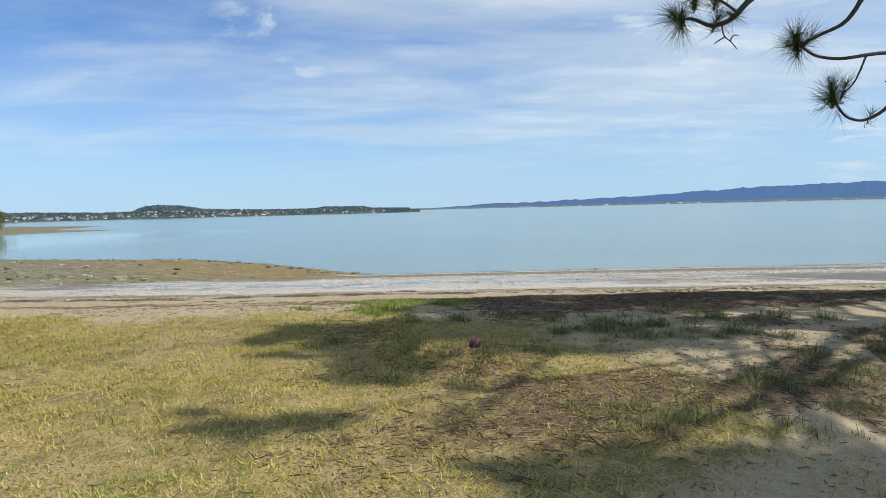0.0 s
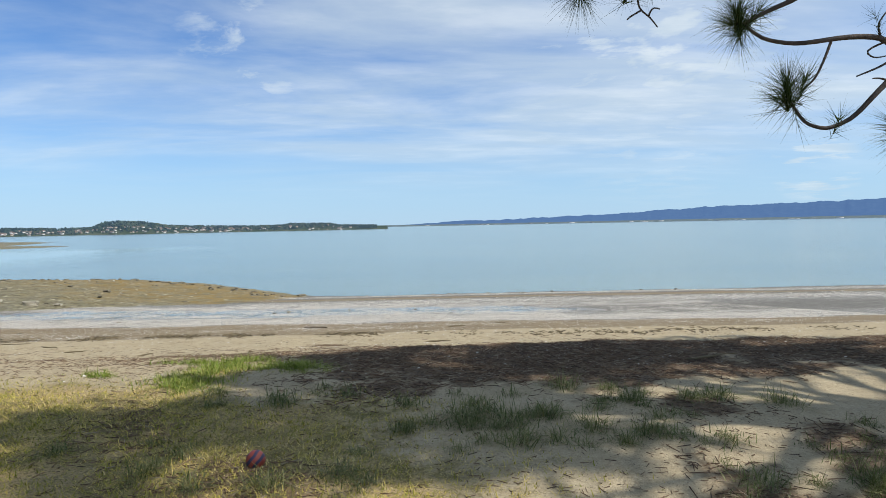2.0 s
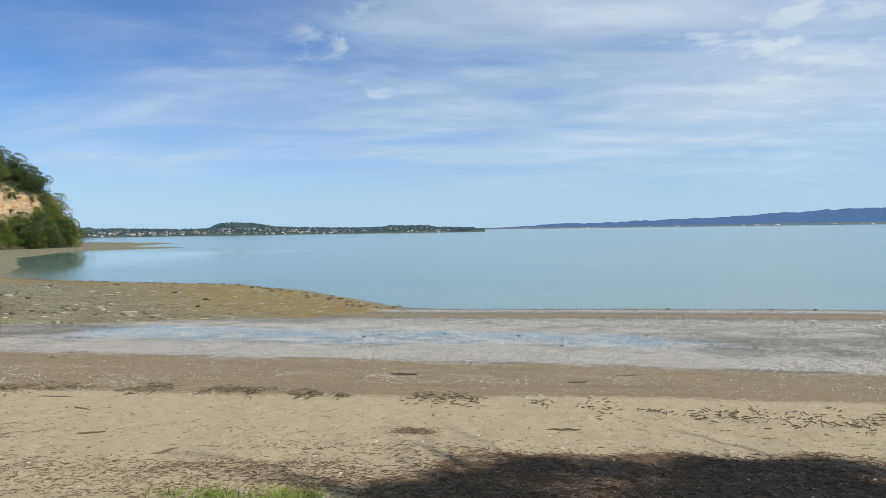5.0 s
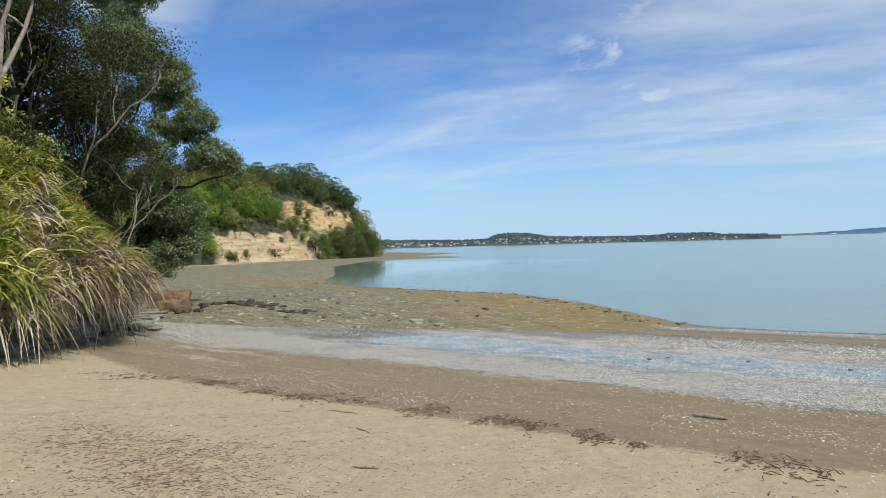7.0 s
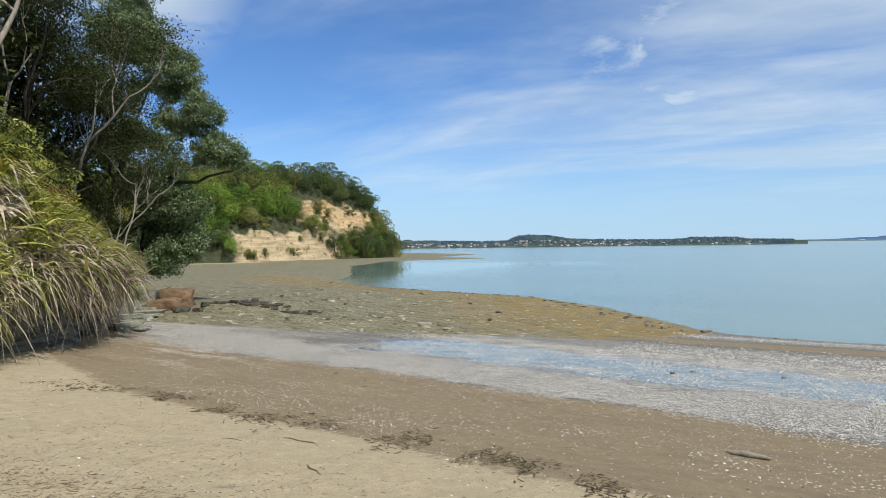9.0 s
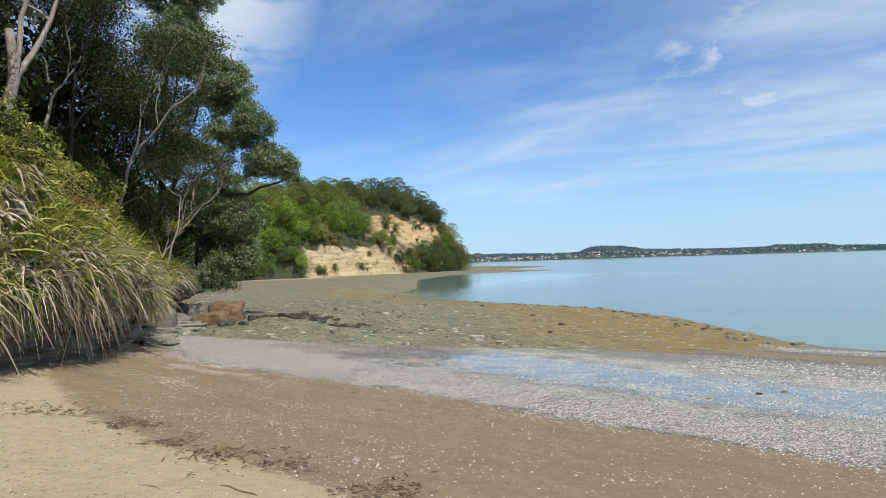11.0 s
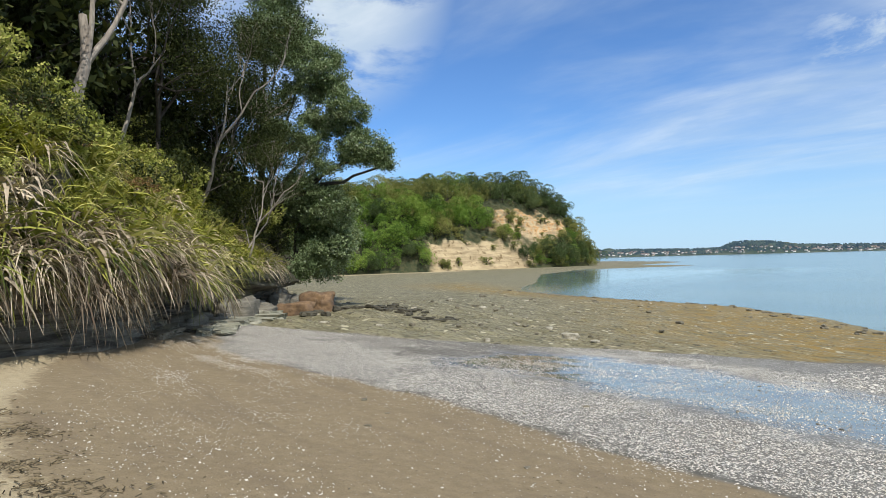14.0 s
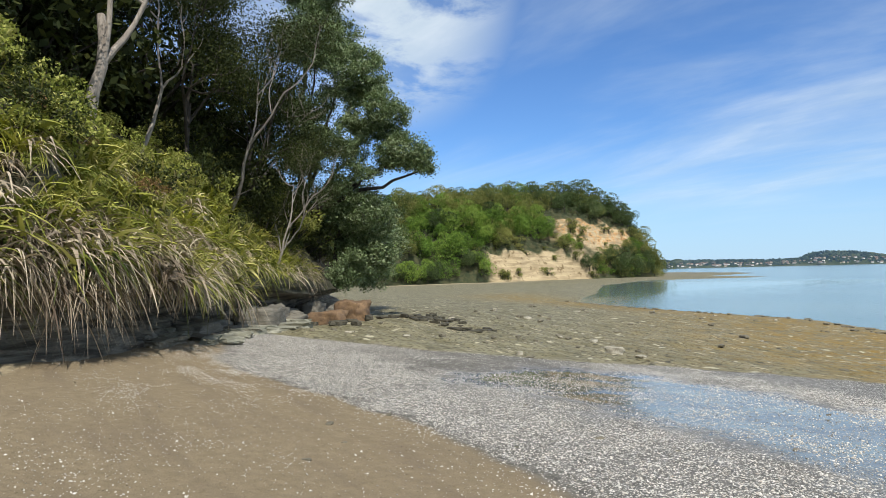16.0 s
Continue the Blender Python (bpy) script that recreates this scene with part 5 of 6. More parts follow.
TRUNK_XY = (10.4, 4.9)
tz = ground_at(*TRUNK_XY)
V, f = bend([(TRUNK_XY[0], TRUNK_XY[1], tz - 0.3), (TRUNK_XY[0] + 0.1, TRUNK_XY[1] - 0.1, tz + 3), (TRUNK_XY[0] - 0.3, TRUNK_XY[1], tz + 6.5), (TRUNK_XY[0] - 0.4, TRUNK_XY[1] - 0.2, tz + 11), (TRUNK_XY[0], TRUNK_XY[1], tz + 15)], 0.42, 0.10, 24)
shape("trunk", V, f, PINE_BARK, pine, smooth=True)
limb = [bend([(10.2, 4.9, 8.6), (8.2, 5.8, 7.8), (6.4, 6.8, 7.0), (5.5, 7.2, 6.62), (5.12, 7.2, 6.40)], 0.09, 0.030, 24),
        bend([(5.12, 7.2, 6.40), (4.98, 7.2, 6.50), (4.7, 7.2, 6.50), (4.3, 7.2, 6.44), (4.02, 7.2, 6.48), (3.84, 7.2, 6.62)], 0.026, 0.012, 22),
        bend([(3.86, 7.2, 6.60), (4.05, 7.2, 6.70), (4.35, 7.2, 6.82), (4.52, 7.2, 7.06), (4.62, 7.1, 7.4), (5.6, 6.8, 7.7)], 0.014, 0.034, 22),
        bend([(5.12, 7.2, 6.40), (5.14, 7.2, 6.24), (4.95, 7.2, 6.06), (4.76, 7.2, 5.86), (4.55, 7.2, 5.77), (4.36, 7.2, 5.82), (4.24, 7.2, 6.0)], 0.027, 0.011, 26),
        bend([(4.58, 7.2, 6.48), (4.52, 7.2, 6.32), (4.44, 7.2, 6.16), (4.33, 7.2, 6.08)], 0.012, 0.007, 12),
        bend([(5.10, 7.2, 6.33), (4.98, 7.22, 6.26), (4.82, 7.25, 6.20)], 0.011, 0.006, 8),
        bend([(5.06, 7.2, 6.15), (4.96, 7.18, 6.17), (4.88, 7.15, 6.16)], 0.009, 0.005, 8),
        bend([(5.02, 7.2, 6.46), (4.88, 7.25, 6.40), (4.96, 7.25, 6.34), (5.06, 7.25, 6.36)], 0.009, 0.005, 10),
        bend([(4.98, 7.2, 6.50), (4.95, 7.2, 6.60), (5.05, 7.2, 6.72)], 0.009, 0.005, 8),
        bend([(5.5, 7.2, 6.62), (5.6, 7.2, 6.2), (5.45, 7.2, 5.88), (5.22, 7.2, 5.74)], 0.022, 0.009, 16),
        bend([(5.0, 6.9, 7.6), (4.0, 7.1, 7.4), (3.35, 7.2, 7.14), (3.12, 7.2, 6.88), (2.9, 7.2, 6.82), (2.7, 7.2, 6.92), (2.55, 7.2, 6.90)], 0.045, 0.013, 28),
        bend([(3.2, 7.2, 6.96), (2.98, 7.2, 7.12), (2.72, 7.2, 7.14)], 0.016, 0.009, 10),
        bend([(3.02, 7.2, 6.84), (3.03, 7.2, 6.72), (3.12, 7.2, 6.66), (3.18, 7.2, 6.58)], 0.009, 0.005, 10),
        bend([(3.05, 7.2, 6.71), (2.96, 7.2, 6.66), (2.94, 7.2, 6.64)], 0.008, 0.006, 6),
        bend([(3.11, 7.2, 6.67), (3.14, 7.2, 6.74), (3.2, 7.2, 6.72)], 0.008, 0.005, 6)]
tufts = [tuft((4.22, 7.2, 6.05), (-0.05, 0, 1), 420, 0.33, 0.0024), tuft((4.34, 7.2, 6.10), (0.35, 0.1, 0.8), 150, 0.26, 0.0024), tuft((4.22, 7.2, 6.0), (-0.9, 0, 0.2), 90, 0.26, 0.0022), tuft((4.28, 7.2, 5.92), (0.2, 0, -0.9), 45, 0.24, 0.0022), tuft((4.62, 7.2, 5.80), (0.4, 0, 0.8), 60, 0.22, 0.0022),
         tuft((3.82, 7.2, 6.62), (-0.1, 0, 0.9), 360, 0.33, 0.0024), tuft((3.82, 7.2, 6.60), (-0.8, 0, 0.1), 130, 0.28, 0.0024), tuft((3.84, 7.2, 6.58), (-0.1, 0, -0.9), 110, 0.28, 0.0022), tuft((3.95, 7.2, 6.66), (0.5, 0, 0.6), 110, 0.26, 0.0022),
         tuft((2.55, 7.2, 6.92), (-0.5, 0, 0.4), 300, 0.33, 0.0024), tuft((2.58, 7.2, 6.9), (-0.1, 0, -0.9), 170, 0.32, 0.0024), tuft((2.72, 7.2, 7.1), (0, 0, 0.9), 320, 0.3, 0.0024), tuft((2.95, 7.2, 7.1), (0.1, 0, 0.8), 260, 0.3, 0.0024), tuft((2.95, 7.2, 6.86), (0.3, 0, 0.8), 200, 0.26, 0.0022), tuft((3.12, 7.2, 6.95), (0.3, 0, -0.2), 130, 0.24, 0.0022),
         tuft((5.18, 7.2, 5.76), (-0.5, 0, 0.5), 330, 0.31, 0.0024), tuft((5.2, 7.2, 5.74), (-0.3, 0, -0.8), 130, 0.28, 0.0022), tuft((5.4, 7.2, 5.85), (0.3, 0, 0.7), 220, 0.28, 0.0022), tuft((4.95, 7.2, 6.6), (-0.2, 0, 0.9), 40, 0.16, 0.002)]
# the crown, out of view: limbs fan out from the trunk, tufts placed for shade
SHADE = np.array([SUN.x, SUN.y]) / SUN.z
# ground spots (x, y, radii) kept sunlit by leaving tufts out
SUN_PATCHES = [(1.2, 5.5, 0.8, 0.45), (1.75, 5.1, 0.75, 0.5), (2.2, 4.9, 0.6, 0.5), (3.2, 6.9, 0.85, 0.5), (3.9, 6.2, 0.6, 0.4), (-0.05, 6.25, 0.5, 0.4), (-1.0, 4.8, 0.8, 0.4), (3.9, 7.7, 1.6, 0.85), (-1.75, 5.75, 0.5, 0.3),
        (5.2, 7.7, 0.7, 0.5), (-1.4, 8.0, 1.2, 0.5), (-1.3, 9.2, 1.3, 0.9), (0.2, 7.9, 0.5, 0.3), (3.2, 5.2, 0.9, 0.8), (0.6, 5.0, 0.7, 0.45), (4.2, 5.0, 0.8, 0.7), (0.0, 10.0, 0.35, 0.2), (3.3, 9.4, 0.4, 0.2), (4.6, 9.6, 0.4, 0.2)]
# ground spots that tufts of the unseen crown are put up to shade
SHADE_PATCHES = [(-1.1, 4.2, 0.45, 0.25), (0.85, 3.4, 0.6, 0.3), (1.5, 3.3, 0.5, 0.3), (-1.6, 6.6, 0.5, 0.3), (-0.7, 5.5, 0.7, 0.4), (2.0, 3.3, 0.6, 0.3), (2.7, 3.1, 0.7, 0.3), (1.6, 2.8, 0.6, 0.3)]


def within(areas, p):
    return any(((p[0] - x) / a) ** 2 + ((p[1] - y) / b) ** 2 < 1 for x, y, a, b in areas)


for i in range(104):
    a = pr.uniform(0, 2 * math.pi)
    z0 = tz + pr.uniform(5.5, 13)
    L = (7.4 - 0.35 * (z0 - tz - 5)) * pr.uniform(0.7, 1.1) * (1 - 0.12 * abs(math.sin(a)))
    p0 = np.array([TRUNK_XY[0] - 0.2, TRUNK_XY[1], z0])
    d = np.array([math.cos(a), math.sin(a), 0.0])
    pts = [p0 + d * L * u + np.array([0, 0, 1.5 * u - 1.0 * u * u]) + pr.normal(size=3) * 0.22 * (u > 0) for u in (0, 0.25, 0.5, 0.75, 1.0)]
    kept = len(tufts)
    for j in range(44):
        u = pr.uniform(0.25, 1.0)
        k = min(3, int(u * 4))
        q = pts[k] + (pts[k + 1] - pts[k]) * (u * 4 - k) + pr.normal(size=3) * np.array([0.5, 0.5, 0.25])
        g2 = q[:2] - SHADE * (q[2] - tz)
        if q[2] < 5.0 + 0.40 * math.hypot(q[0], q[1]) and q[0] < 0.95 * q[1] + 1.0:
            continue
        ragged = float(fbm(g2[0] * 0.62, g2[1] * 0.75, 151, 3))
        edge = g2[1] < np.interp(g2[0], [-2, 0, 0.5, 2.5, 4], [5.1, 5.5, 6.0, 6.0, 5.5]) + (ragged - 0.5) * 1.1 or g2[1] > np.interp(g2[0], [-3, 0, 1.4, 3.8, 6.1, 9], [7.6, 9.9, 10.9, 11.1, 11.8, 12.3]) + ragged - 0.6 or g2[0] < -1.8
        # drops tufts whose shadow would land on ground meant to be sunlit
        if g2[0] < 9 and not within(SHADE_PATCHES, g2) and (edge or within(SUN_PATCHES, g2) or ragged < 0.41):
            continue
        limb.append(tube([pts[k], (pts[k] + q) / 2 + [0, 0, -0.05], q], [0.016, 0.012, 0.008], 4))
        V, f = tuft(q, (q - p0) / (np.linalg.norm(q - p0) + 1e-6) * 0.6 + np.array([0, 0, 0.5]), 95, 0.34)
        V = V.reshape(-1, 3, 3)
        V[:, :2] += (V[:, :2] - V[:, :2].mean(1, keepdims=True)) * 4.0
        tufts.append((V.reshape(-1, 3), f))
    if len(tufts) - kept > 7:
        limb.append(bend(pts, 0.055, 0.012, 12))
for x, y, a, b in SHADE_PATCHES:                                  # unseen sprays on long limbs, added to shade chosen ground
    if y > 4.4:
        continue
    h = pr.uniform(7.2, 9.0)
    c = np.array([x + SHADE[0] * h, y + SHADE[1] * h, tz + h])
    p0 = np.array([TRUNK_XY[0] - 0.2, TRUNK_XY[1], tz + h - 1.2])
    limb.append(bend([p0, (p0 + c) / 2 + [0, 0, 0.5], c], 0.05, 0.012, 12))
    for j in range(int(20 * a * b / 0.2)):
        q = c + np.append(np.clip(pr.normal(size=2) * 0.55, -1, 1) * [a, b], pr.normal() * 0.2)
        limb.append(tube([c, (c + q) / 2 + [0, 0, -0.05], q], [0.014, 0.011, 0.008], 4))
        V, f = tuft(q, (q - p0) / np.linalg.norm(q - p0) * 0.6 + np.array([0, 0, 0.5]), 80, 0.3)
        V = V.reshape(-1, 3, 3)
        V[:, :2] += (V[:, :2] - V[:, :2].mean(1, keepdims=True)) * 4.0
        tufts.append((V.reshape(-1, 3), f))
twig_pieces = [p for p in limb if len(p[0]) <= 12]
limb = [p for p in limb if len(p[0]) > 12]
V, f = join(twig_pieces)
shape("twig_spray", V, f, PINE_BARK, pine)
for piece in limb:
    shape("limb", piece[0], piece[1], PINE_BARK, pine, smooth=True)
V, f = join(tufts)
shape("foliage", V, f, NEEDLES, pine)

# ---- small things on the ground ----
gr = np.random.default_rng(9)


def scatter(n, x0, x1, y0, y1, chance):
    x, y = gr.uniform(x0, x1, n), gr.uniform(y0, y1, n)
    keep = gr.uniform(0, 1, n) < chance(x, y)
    x, y = x[keep], y[keep]
    return np.stack([x, y, ground(x, y)], 1)


def blades(name, P, length, width, lie, mat, label, category):
    n = len(P)
    a = gr.uniform(0, 2 * math.pi, n)
    lift = np.clip(gr.normal(lie, 0.35, n), 0.05, 1.5)
    d = np.stack([np.cos(a) * np.cos(lift), np.sin(a) * np.cos(lift), np.sin(lift)], 1)
    side = np.stack([-np.sin(a), np.cos(a), 0 * a], 1)
    L, w = length * gr.uniform(0.5, 1.4, n), width * gr.uniform(0.7, 1.3, n)
    B = P - [0, 0, 0.006]
    tip = B + d * L[:, None] - np.array([0, 0, 1.0]) * (L * gr.uniform(0, 0.3, n))[:, None]
    V = np.stack([B - side * w[:, None] / 2, B + side * w[:, None] / 2, tip], 1).reshape(-1, 3)
    return tagged(shape(name, V, np.arange(3 * n).reshape(n, 3), mat), label, category, kind="stuff")


lawn = scatter(1150000, -8, 5, 1.8, 10.8, lambda x, y: grass_cover(x, y) * (0.3 + 0.7 * step(fbm(x * 1.1, y * 1.1, 81) + 0.7 * (fbm(x * 7, y * 7, 82) - 0.5), 0.28, 0.58)) * (np.abs(x - 0.4) < 0.78 * y + 0.6))
P = scatter(16000, -6, 4, 2.2, 9.5, lambda x, y: 0.12 + 0.5 * step(fbm(x * 0.9, y * 0.9, 171), 0.5, 0.7))
lawn_bits = P
blades("lawn_grass", lawn, 0.052, 0.0078, 0.3, GRASS, "short dry yellow-green grass on the bank", "grass")
GREEN_SPOTS = [(-0.92, 8.55, 0.34, 0.34), (-0.9, 8.15, 0.28, 0.26), (-0.72, 9.15, 0.34, 0.34), (-0.6, 9.5, 0.25, 0.25), (-0.15, 9.05, 0.30, 0.24), (0.1, 8.9, 0.26, 0.2), (-2.0, 8.9, 0.18, 0.14), (-1.3, 9.6, 0.3, 0.12)]
P = np.concatenate([np.stack([gr.normal(x, a * 0.55, int(22000 * a * b)), gr.normal(y, b * 0.55, int(22000 * a * b))], 1) for x, y, a, b in GREEN_SPOTS])
P = P[fbm(P[:, 0] * 5, P[:, 1] * 5, 195) > 0.36]
P = np.column_stack([P, ground(P[:, 0], P[:, 1])])
blades("green_grass", P, 0.10, 0.009, 0.45, GREEN_GRASS, "bright green grass patch at the sand's edge", "grass")
P = scatter(110000, -5.5, -0.6, 2.0, 5.0, lambda x, y: step(fbm(x * 1.3, y * 1.3, 191) + 0.7 * (fbm(x * 8, y * 8, 192) - 0.5), 0.40, 0.58) * step(y + 0.3 * x, 3.4, 2.2))
blades("green_grass", P, 0.062, 0.008, 0.45, GREEN_GRASS, "fresh green grass growing through the dry lawn", "grass")
tr2 = random.Random(4)


def grass_tuft(seed, n=150, length=0.26):
    rng = np.random.default_rng(seed)
    az, lift = rng.uniform(0, 6.28, n), rng.uniform(0.25, 1.4, n)
    d = np.stack([np.cos(az) * np.cos(lift), np.sin(az) * np.cos(lift), np.sin(lift)], 1)
    base = rng.normal(size=(n, 3)) * np.array([0.09, 0.09, 0.005])
    V, f = ribbons(base, d, length * rng.uniform(0.5, 1.2, n), np.full(n, 0.006), rng.uniform(0.2, 0.8, n), rng, 3)
    ob = new("grass_tuft")
    tagged(shape("foliage", V, f, DARK_GRASS, ob), kind="stuff")
    return tagged(ob, "rough dark grass tuft in the pine's shade", "grass", "grass tufts")


tuft_kinds, used_g = [grass_tuft(1), grass_tuft(2, 200, 0.3), grass_tuft(3, 120, 0.2)], set()
for x, y, spread_, n in [(1.8, 6.6, 0.55, 16), (3.1, 7.2, 0.6, 16), (2.2, 5.0, 0.3, 8), (3.9, 6.1, 0.5, 10), (4.6, 5.7, 0.4, 8), (0.6, 6.0, 0.4, 6), (-0.6, 6.4, 0.5, 6), (2.6, 4.2, 0.5, 8), (0.2, 7.6, 0.6, 6), (1.2, 7.8, 0.5, 5), (3.4, 5.3, 0.4, 5), (-0.2, 5.2, 0.6, 5), (1.0, 4.1, 0.4, 4), (3.0, 3.2, 0.5, 5), (3.3, 5.1, 0.25, 9), (3.7, 5.6, 0.25, 8), (2.0, 6.9, 0.35, 10), (3.0, 6.4, 0.4, 10), (1.6, 4.0, 0.25, 6)]:
    for i in range(n):
        px, py = tr2.gauss(x, spread_), tr2.gauss(y, spread_ * 0.5)
        plant(tuft_kinds, used_g, tr2.randrange(3), Matrix.Translation((px, py, ground_at(px, py) - 0.01)) @ Matrix.Rotation(tr2.uniform(0, 6.28), 4, "Z") @ Matrix.Scale(tr2.uniform(0.4, 0.85), 4))


def twigs(name, P, length, radius, mat, label, category):
    """Short lying strands, three-sided."""
    n = len(P)
    a = gr.uniform(0, 2 * math.pi, n)
    L = length * gr.uniform(0.4, 1.5, n)
    d = np.stack([np.cos(a), np.sin(a), gr.normal(0, 0.18, n)], 1) * L[:, None]
    s = np.stack([-np.sin(a), np.cos(a), 0 * a], 1) * radius
    u = np.array([0, 0, radius * 1.6])
    c = P + [0, 0, radius * 0.6]
    V = np.stack([c - d / 2 - s, c - d / 2 + s, c - d / 2 + u, c + d / 2 - s * 0.6, c + d / 2 + s * 0.6, c + d / 2 + u * 0.7], 1).reshape(-1, 3)
    o = np.arange(n)[:, None] * 6
    F = np.concatenate([o + [[0, 1, 4, 3]], o + [[1, 2, 5, 4]], o + [[2, 0, 3, 5]]])
    return tagged(shape(name, V, F, mat), label, category, kind="stuff")


twigs("lawn_litter", lawn_bits, 0.05, 0.003, LITTER, "dead leaves and bark scraps lying in the grass", "litter")
P = scatter(150000, -2.5, 9, 3.0, 12.6, lambda x, y: litter_cover(x, y) * (0.15 + 0.6 * fbm(x * 1.5, y * 1.5, 83)))
twigs("needle_litter", P, 0.085, 0.0034, LITTER, "brown pine needles and twigs littering the sand", "litter")
spots = [(-5.6, 10.3, 0.9, 0.25), (-4.6, 10.0, 0.6, 0.25), (-6.6, 10.6, 0.6, 0.2), (-0.9, 10.5, 0.5, 0.15), (-2.2, 10.3, 0.8, 0.2), (-5.6, 11.3, 0.7, 0.3), (-5.0, 10.7, 0.6, 0.3), (-1.7, 10.4, 0.5, 0.2), (-7.1, 11.2, 0.8, 0.25), (-0.1, 12.3, 0.15, 0.1), (-0.4, 11.3, 0.9, 0.25), (-1.2, 9.6, 0.7, 0.3), (0.5, 9.7, 0.6, 0.25), (-3.0, 9.9, 0.9, 0.3), (1.6, 9.6, 0.5, 0.25), (0.6, 10.2, 0.9, 0.3), (-0.4, 10.0, 1.4, 0.2), (-2.4, 9.2, 1.2, 0.4)]
P = np.concatenate([np.stack([gr.normal(x, a, 420), gr.normal(y, b, 420)], 1) for x, y, a, b in spots])
P = np.concatenate([P, np.stack([gr.uniform(-9, 5, 1500), gr.uniform(8.5, 13.5, 1500)], 1)])
P = np.column_stack([P, ground(P[:, 0], P[:, 1])])
twigs("dry_litter", P, 0.06, 0.0026, LITTER, "scattered dry twigs and leaves on the pale sand", "litter")


P = scatter(9000, -14, 9, 8.5, 22, lambda x, y: 0.25 + 0.75 * step(fbm(x * 0.8, y * 0.8, 161), 0.45, 0.65))
twigs("beach_debris", P, 0.028, 0.003, WEED, "tiny dark scraps of weed and bark on the sand", "debris")


def tide_line(x):
    """The y of the weed line at the dry sand's edge."""
    return np.interp(x, [-13, -10, -8, -6.5, -4, -2, 1, 3, 6, 9], [14.5, 14.95, 15.0, 15.0, 14.9, 14.75, 14.2, 13.6, 13.3, 13.2])


n = 4200
x = gr.uniform(-13, 9, n)
keep = gr.uniform(0, 1, n) < step(fbm(x * 1.9, x * 0, 87), 0.38, 0.72) * np.interp(x, [-2, 1], [1.0, 0.45])
x = x[keep]
y = tide_line(x) + gr.normal(0, 0.2, len(x)) * (0.4 + 1.6 * vn(x * 2.1, x * 0, 88)) + (fbm(x * 1.2, x * 0 + 3, 89) - 0.5) * 0.9
P = np.column_stack([x, y, ground(x, y) + gr.uniform(0, 0.03, len(x))])
twigs("seaweed_line", P, 0.075, 0.0075, WEED, "dried brown seaweed along the last tide line", "seaweed")


def shell_bits(name, P, size, label):
    n = len(P)
    a = gr.uniform(0, 2 * math.pi, n)
    r = size * np.clip(gr.lognormal(0, 0.42, n), 0.4, 2.6)
    tilt = gr.normal(0, 0.3, (n, 2))
    ring = []
    for q in range(4):
        an = a + q * 2 * math.pi / 4
        ex = np.where(q % 2, 0.75, 1.0)
        dx, dy = np.cos(an) * r * ex, np.sin(an) * r * 0.75 * ex
        ring.append(np.stack([P[:, 0] + dx, P[:, 1] + dy, P[:, 2] + 0.003 + dx * tilt[:, 0] + dy * tilt[:, 1]], 1))
    ring.append(np.stack([P[:, 0], P[:, 1], P[:, 2] + 0.003 + r * 0.4], 1))
    V = np.stack(ring, 1).reshape(-1, 3)
    o = np.arange(n)[:, None] * 5
    F = np.concatenate([o + [[q, (q + 1) % 4, 4]] for q in range(4)])
    return tagged(shape(name, V, F, SHELLS), label, "shells", kind="stuff")


def shell_chance(x, y):
    d = shore_distance(x, y)
    w = (fbm(x * 0.35, y * 0.35, 7) - 0.5) * 1.4 - np.interp(x, [-22, -17, -11, 0, 5], [3.6, 2.8, 0.2, 1.0, 2.4])
    band = np.exp(-((d + w - 26.9) / np.where(d + w > 26.9, 0.9, 2.0)) ** 2) * 2.2 + np.exp(-((d + w - 22.5) / 2.5) ** 2) * 0.35 + np.exp(-((d + w - 17.5) / 1.6) ** 2) * 0.7
    spots_ = 0.12 * step(d + w, 30, 31) * step(d, 36, 33) * step(fbm(x * 0.9, y * 0.9, 101), 0.45, 0.65) + 0.006
    left = 0.55 * np.exp(-((d - 31.5) / 1.4) ** 2) * step(x, -11, -15) * step(fbm(x * 0.8, y * 2.2, 103), 0.4, 0.6)
    on_shelf = step(shelf_edge(y) - x, -0.3, 0.3) * step(y, 22, 24)
    return (band + spots_ + left) * (1 - on_shelf) * (0.35 + 1.5 * step(fbm(x * 1.1, y * 1.1, 105), 0.25, 0.75))


shell_bits("shell_band", scatter(560000, -24, 14, 14, 34, shell_chance), 0.0112, "white broken shells strewn over the wet sand")
shell_bits("far_shell_band", scatter(60000, -8, 44, 30, 47, lambda x, y: 0.7 * np.exp(-((shore_distance(x, y) - 15) / 3.0) ** 2) + 0.6 * np.exp(-((shore_distance(x, y) - 3.5) / 1.6) ** 2)), 0.032, "white shell bands near the water's edge")
shell_bits("loose_shells", scatter(28000, -13, 9, 8.5, 21, lambda x, y: 0.14 + 0.22 * step(y, 14, 17)), 0.0102, "scattered pale shells on the sand")


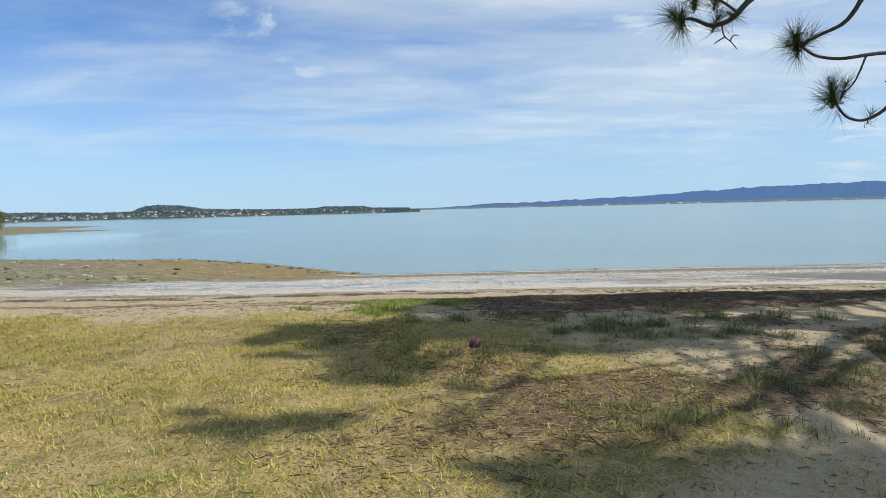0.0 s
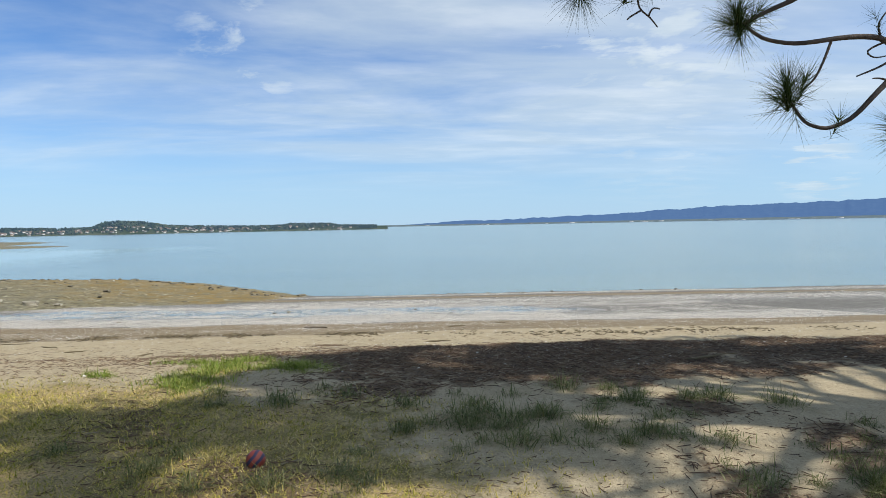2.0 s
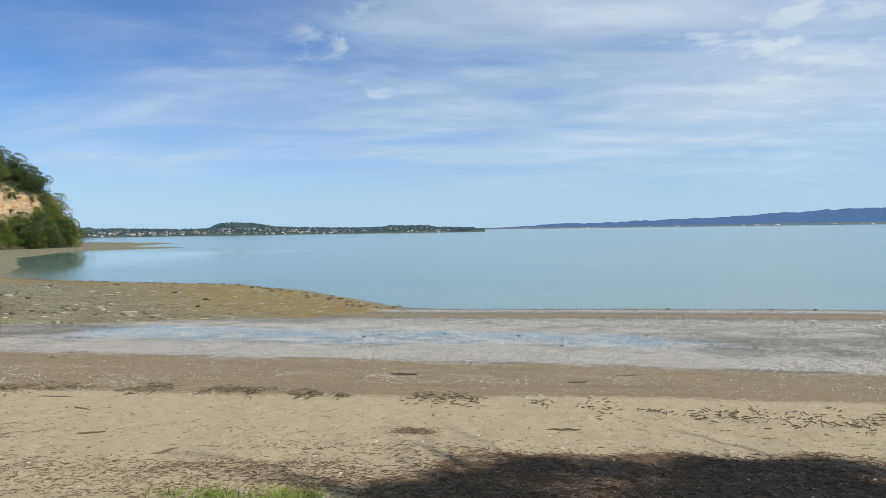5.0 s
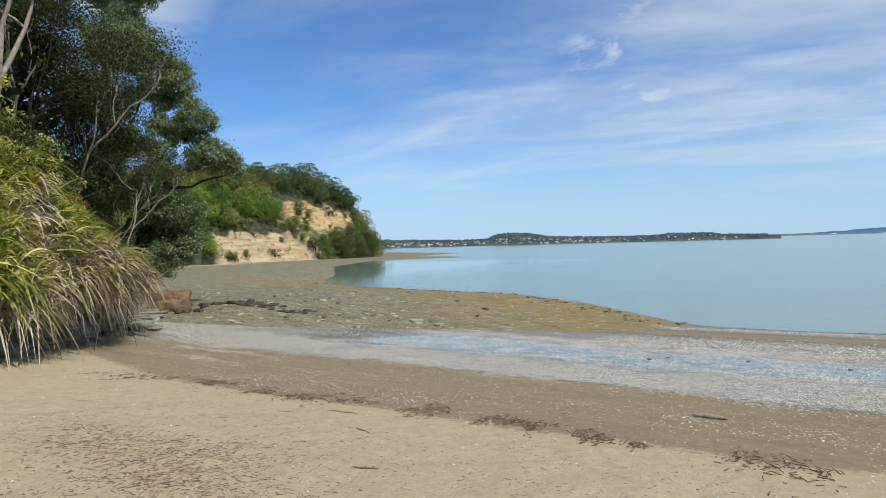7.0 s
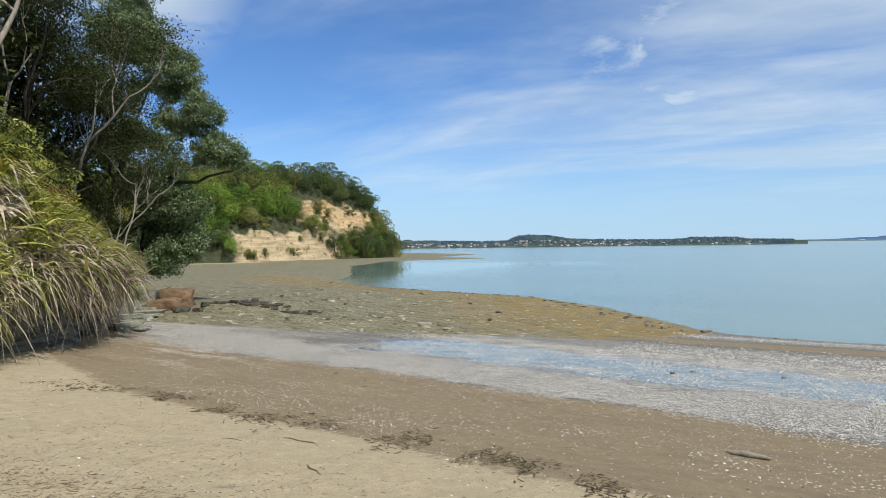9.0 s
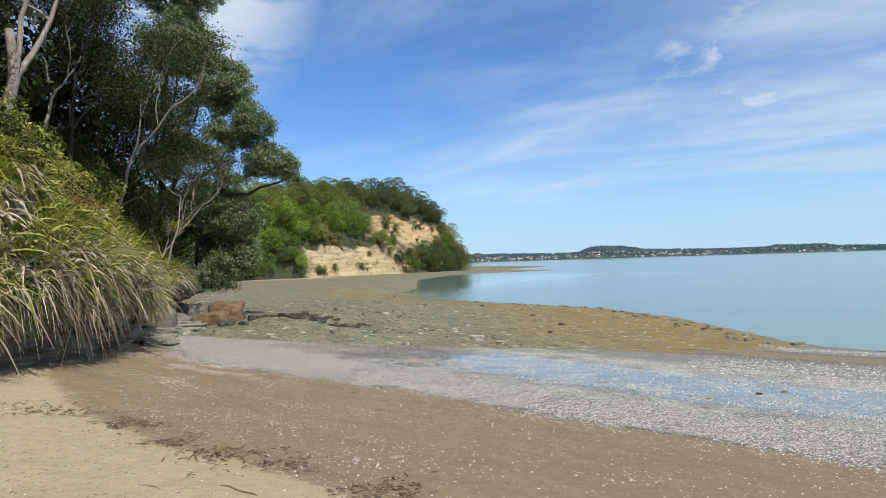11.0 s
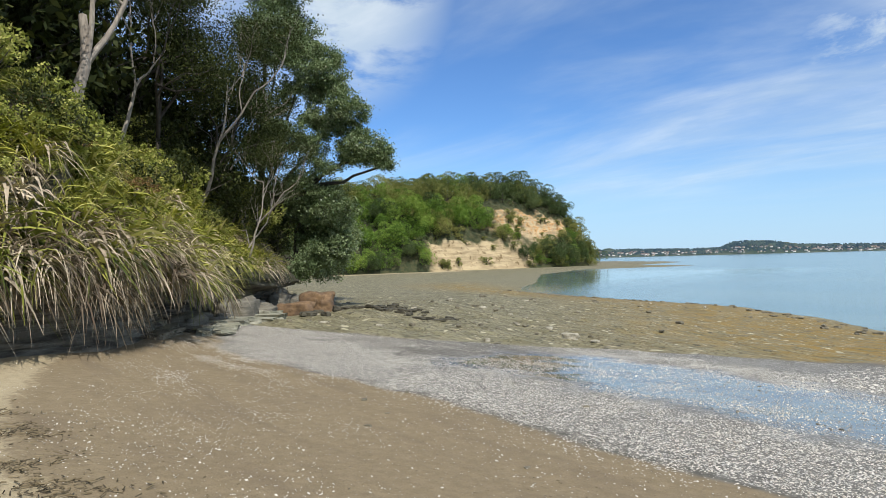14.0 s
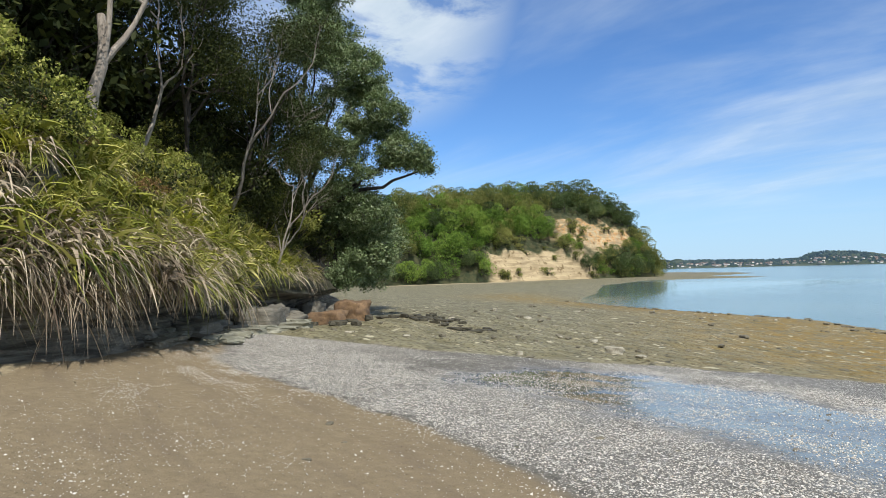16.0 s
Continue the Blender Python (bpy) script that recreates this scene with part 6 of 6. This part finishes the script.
def stick(at, turn, length, radius, seed, label, mat=DRIFTWOOD):
    rng = np.random.default_rng(seed)
    pts = [(length * (u - 0.5), rng.normal() * length * 0.03, radius * 0.7 + rng.normal() * radius * 0.15) for u in np.linspace(0, 1, 7)]
    V, f = tube(pts, [radius * q for q in (0.35, 0.8, 1, 0.95, 0.85, 0.7, 0.3)], 7)
    ob = shape("driftwood_stick", V, f, mat, smooth=True)
    ob.matrix_world = pose(at[0], at[1], ground_at(*at), 0, 0, turn)
    return tagged(ob, label, "driftwood", "driftwood on the sand")


stick((-1.08, 17.5), -5, 0.55, 0.045, 1, "pale weathered driftwood stick on damp sand")
for i, (x, y, t, L) in enumerate([(-5.2, 12.3, 40, 0.35), (-3.6, 11.6, 15, 0.3), (-2.4, 10.9, 60, 0.35), (-1.0, 10.6, 35, 0.3), (3.3, 17.6, 5, 0.5), (2.2, 16.5, 10, 0.4), (-6.6, 13.7, 10, 0.5), (-4.9, 13.3, -20, 0.4), (1.6, 12.5, 5, 0.45), (-7.2, 14.6, 15, 0.5), (-6.0, 14.2, 5, 0.55), (4.4, 8.9, 20, 0.7), (-2.9, 5.0, 50, 0.4), (-2.7, 4.9, 100, 0.3)]):
    stick((x, y), t, L, 0.006 + 0.004 * (i % 3), 10 + i, "dark thin driftwood twig on the sand", DRIFTWOOD if i % 3 == 0 else WEED)

# the ball lost in the grass
bm = bmesh.new()
bmesh.ops.create_uvsphere(bm, u_segments=28, v_segments=18, radius=0.06)
me = bpy.data.meshes.new("ball")
bm.to_mesh(me)
bm.free()
for q in me.polygons:
    q.use_smooth = True
ball = new("ball", me)
m_ball, k = material("ball_skin")
o = k.n("ShaderNodeTexCoord").outputs["Object"]
wv = k.n("ShaderNodeTexWave", {"Vector": o, "Scale": 7.0, "Distortion": 3.0})
finish(k, k.mix(k.ramp(wv.outputs[1], 0.55, 0.7), (0.26, 0.05, 0.035), (0.04, 0.03, 0.07)), 0.5, k.noise(o, 40, 3), 0.2, 0.004)
me.materials.append(m_ball)
ball.matrix_world = pose(0.24, 6.2, ground_at(0.24, 6.2) + 0.035, 20, 35, 0)
tagged(ball, "worn red and navy striped ball lying in the grass", "ball")
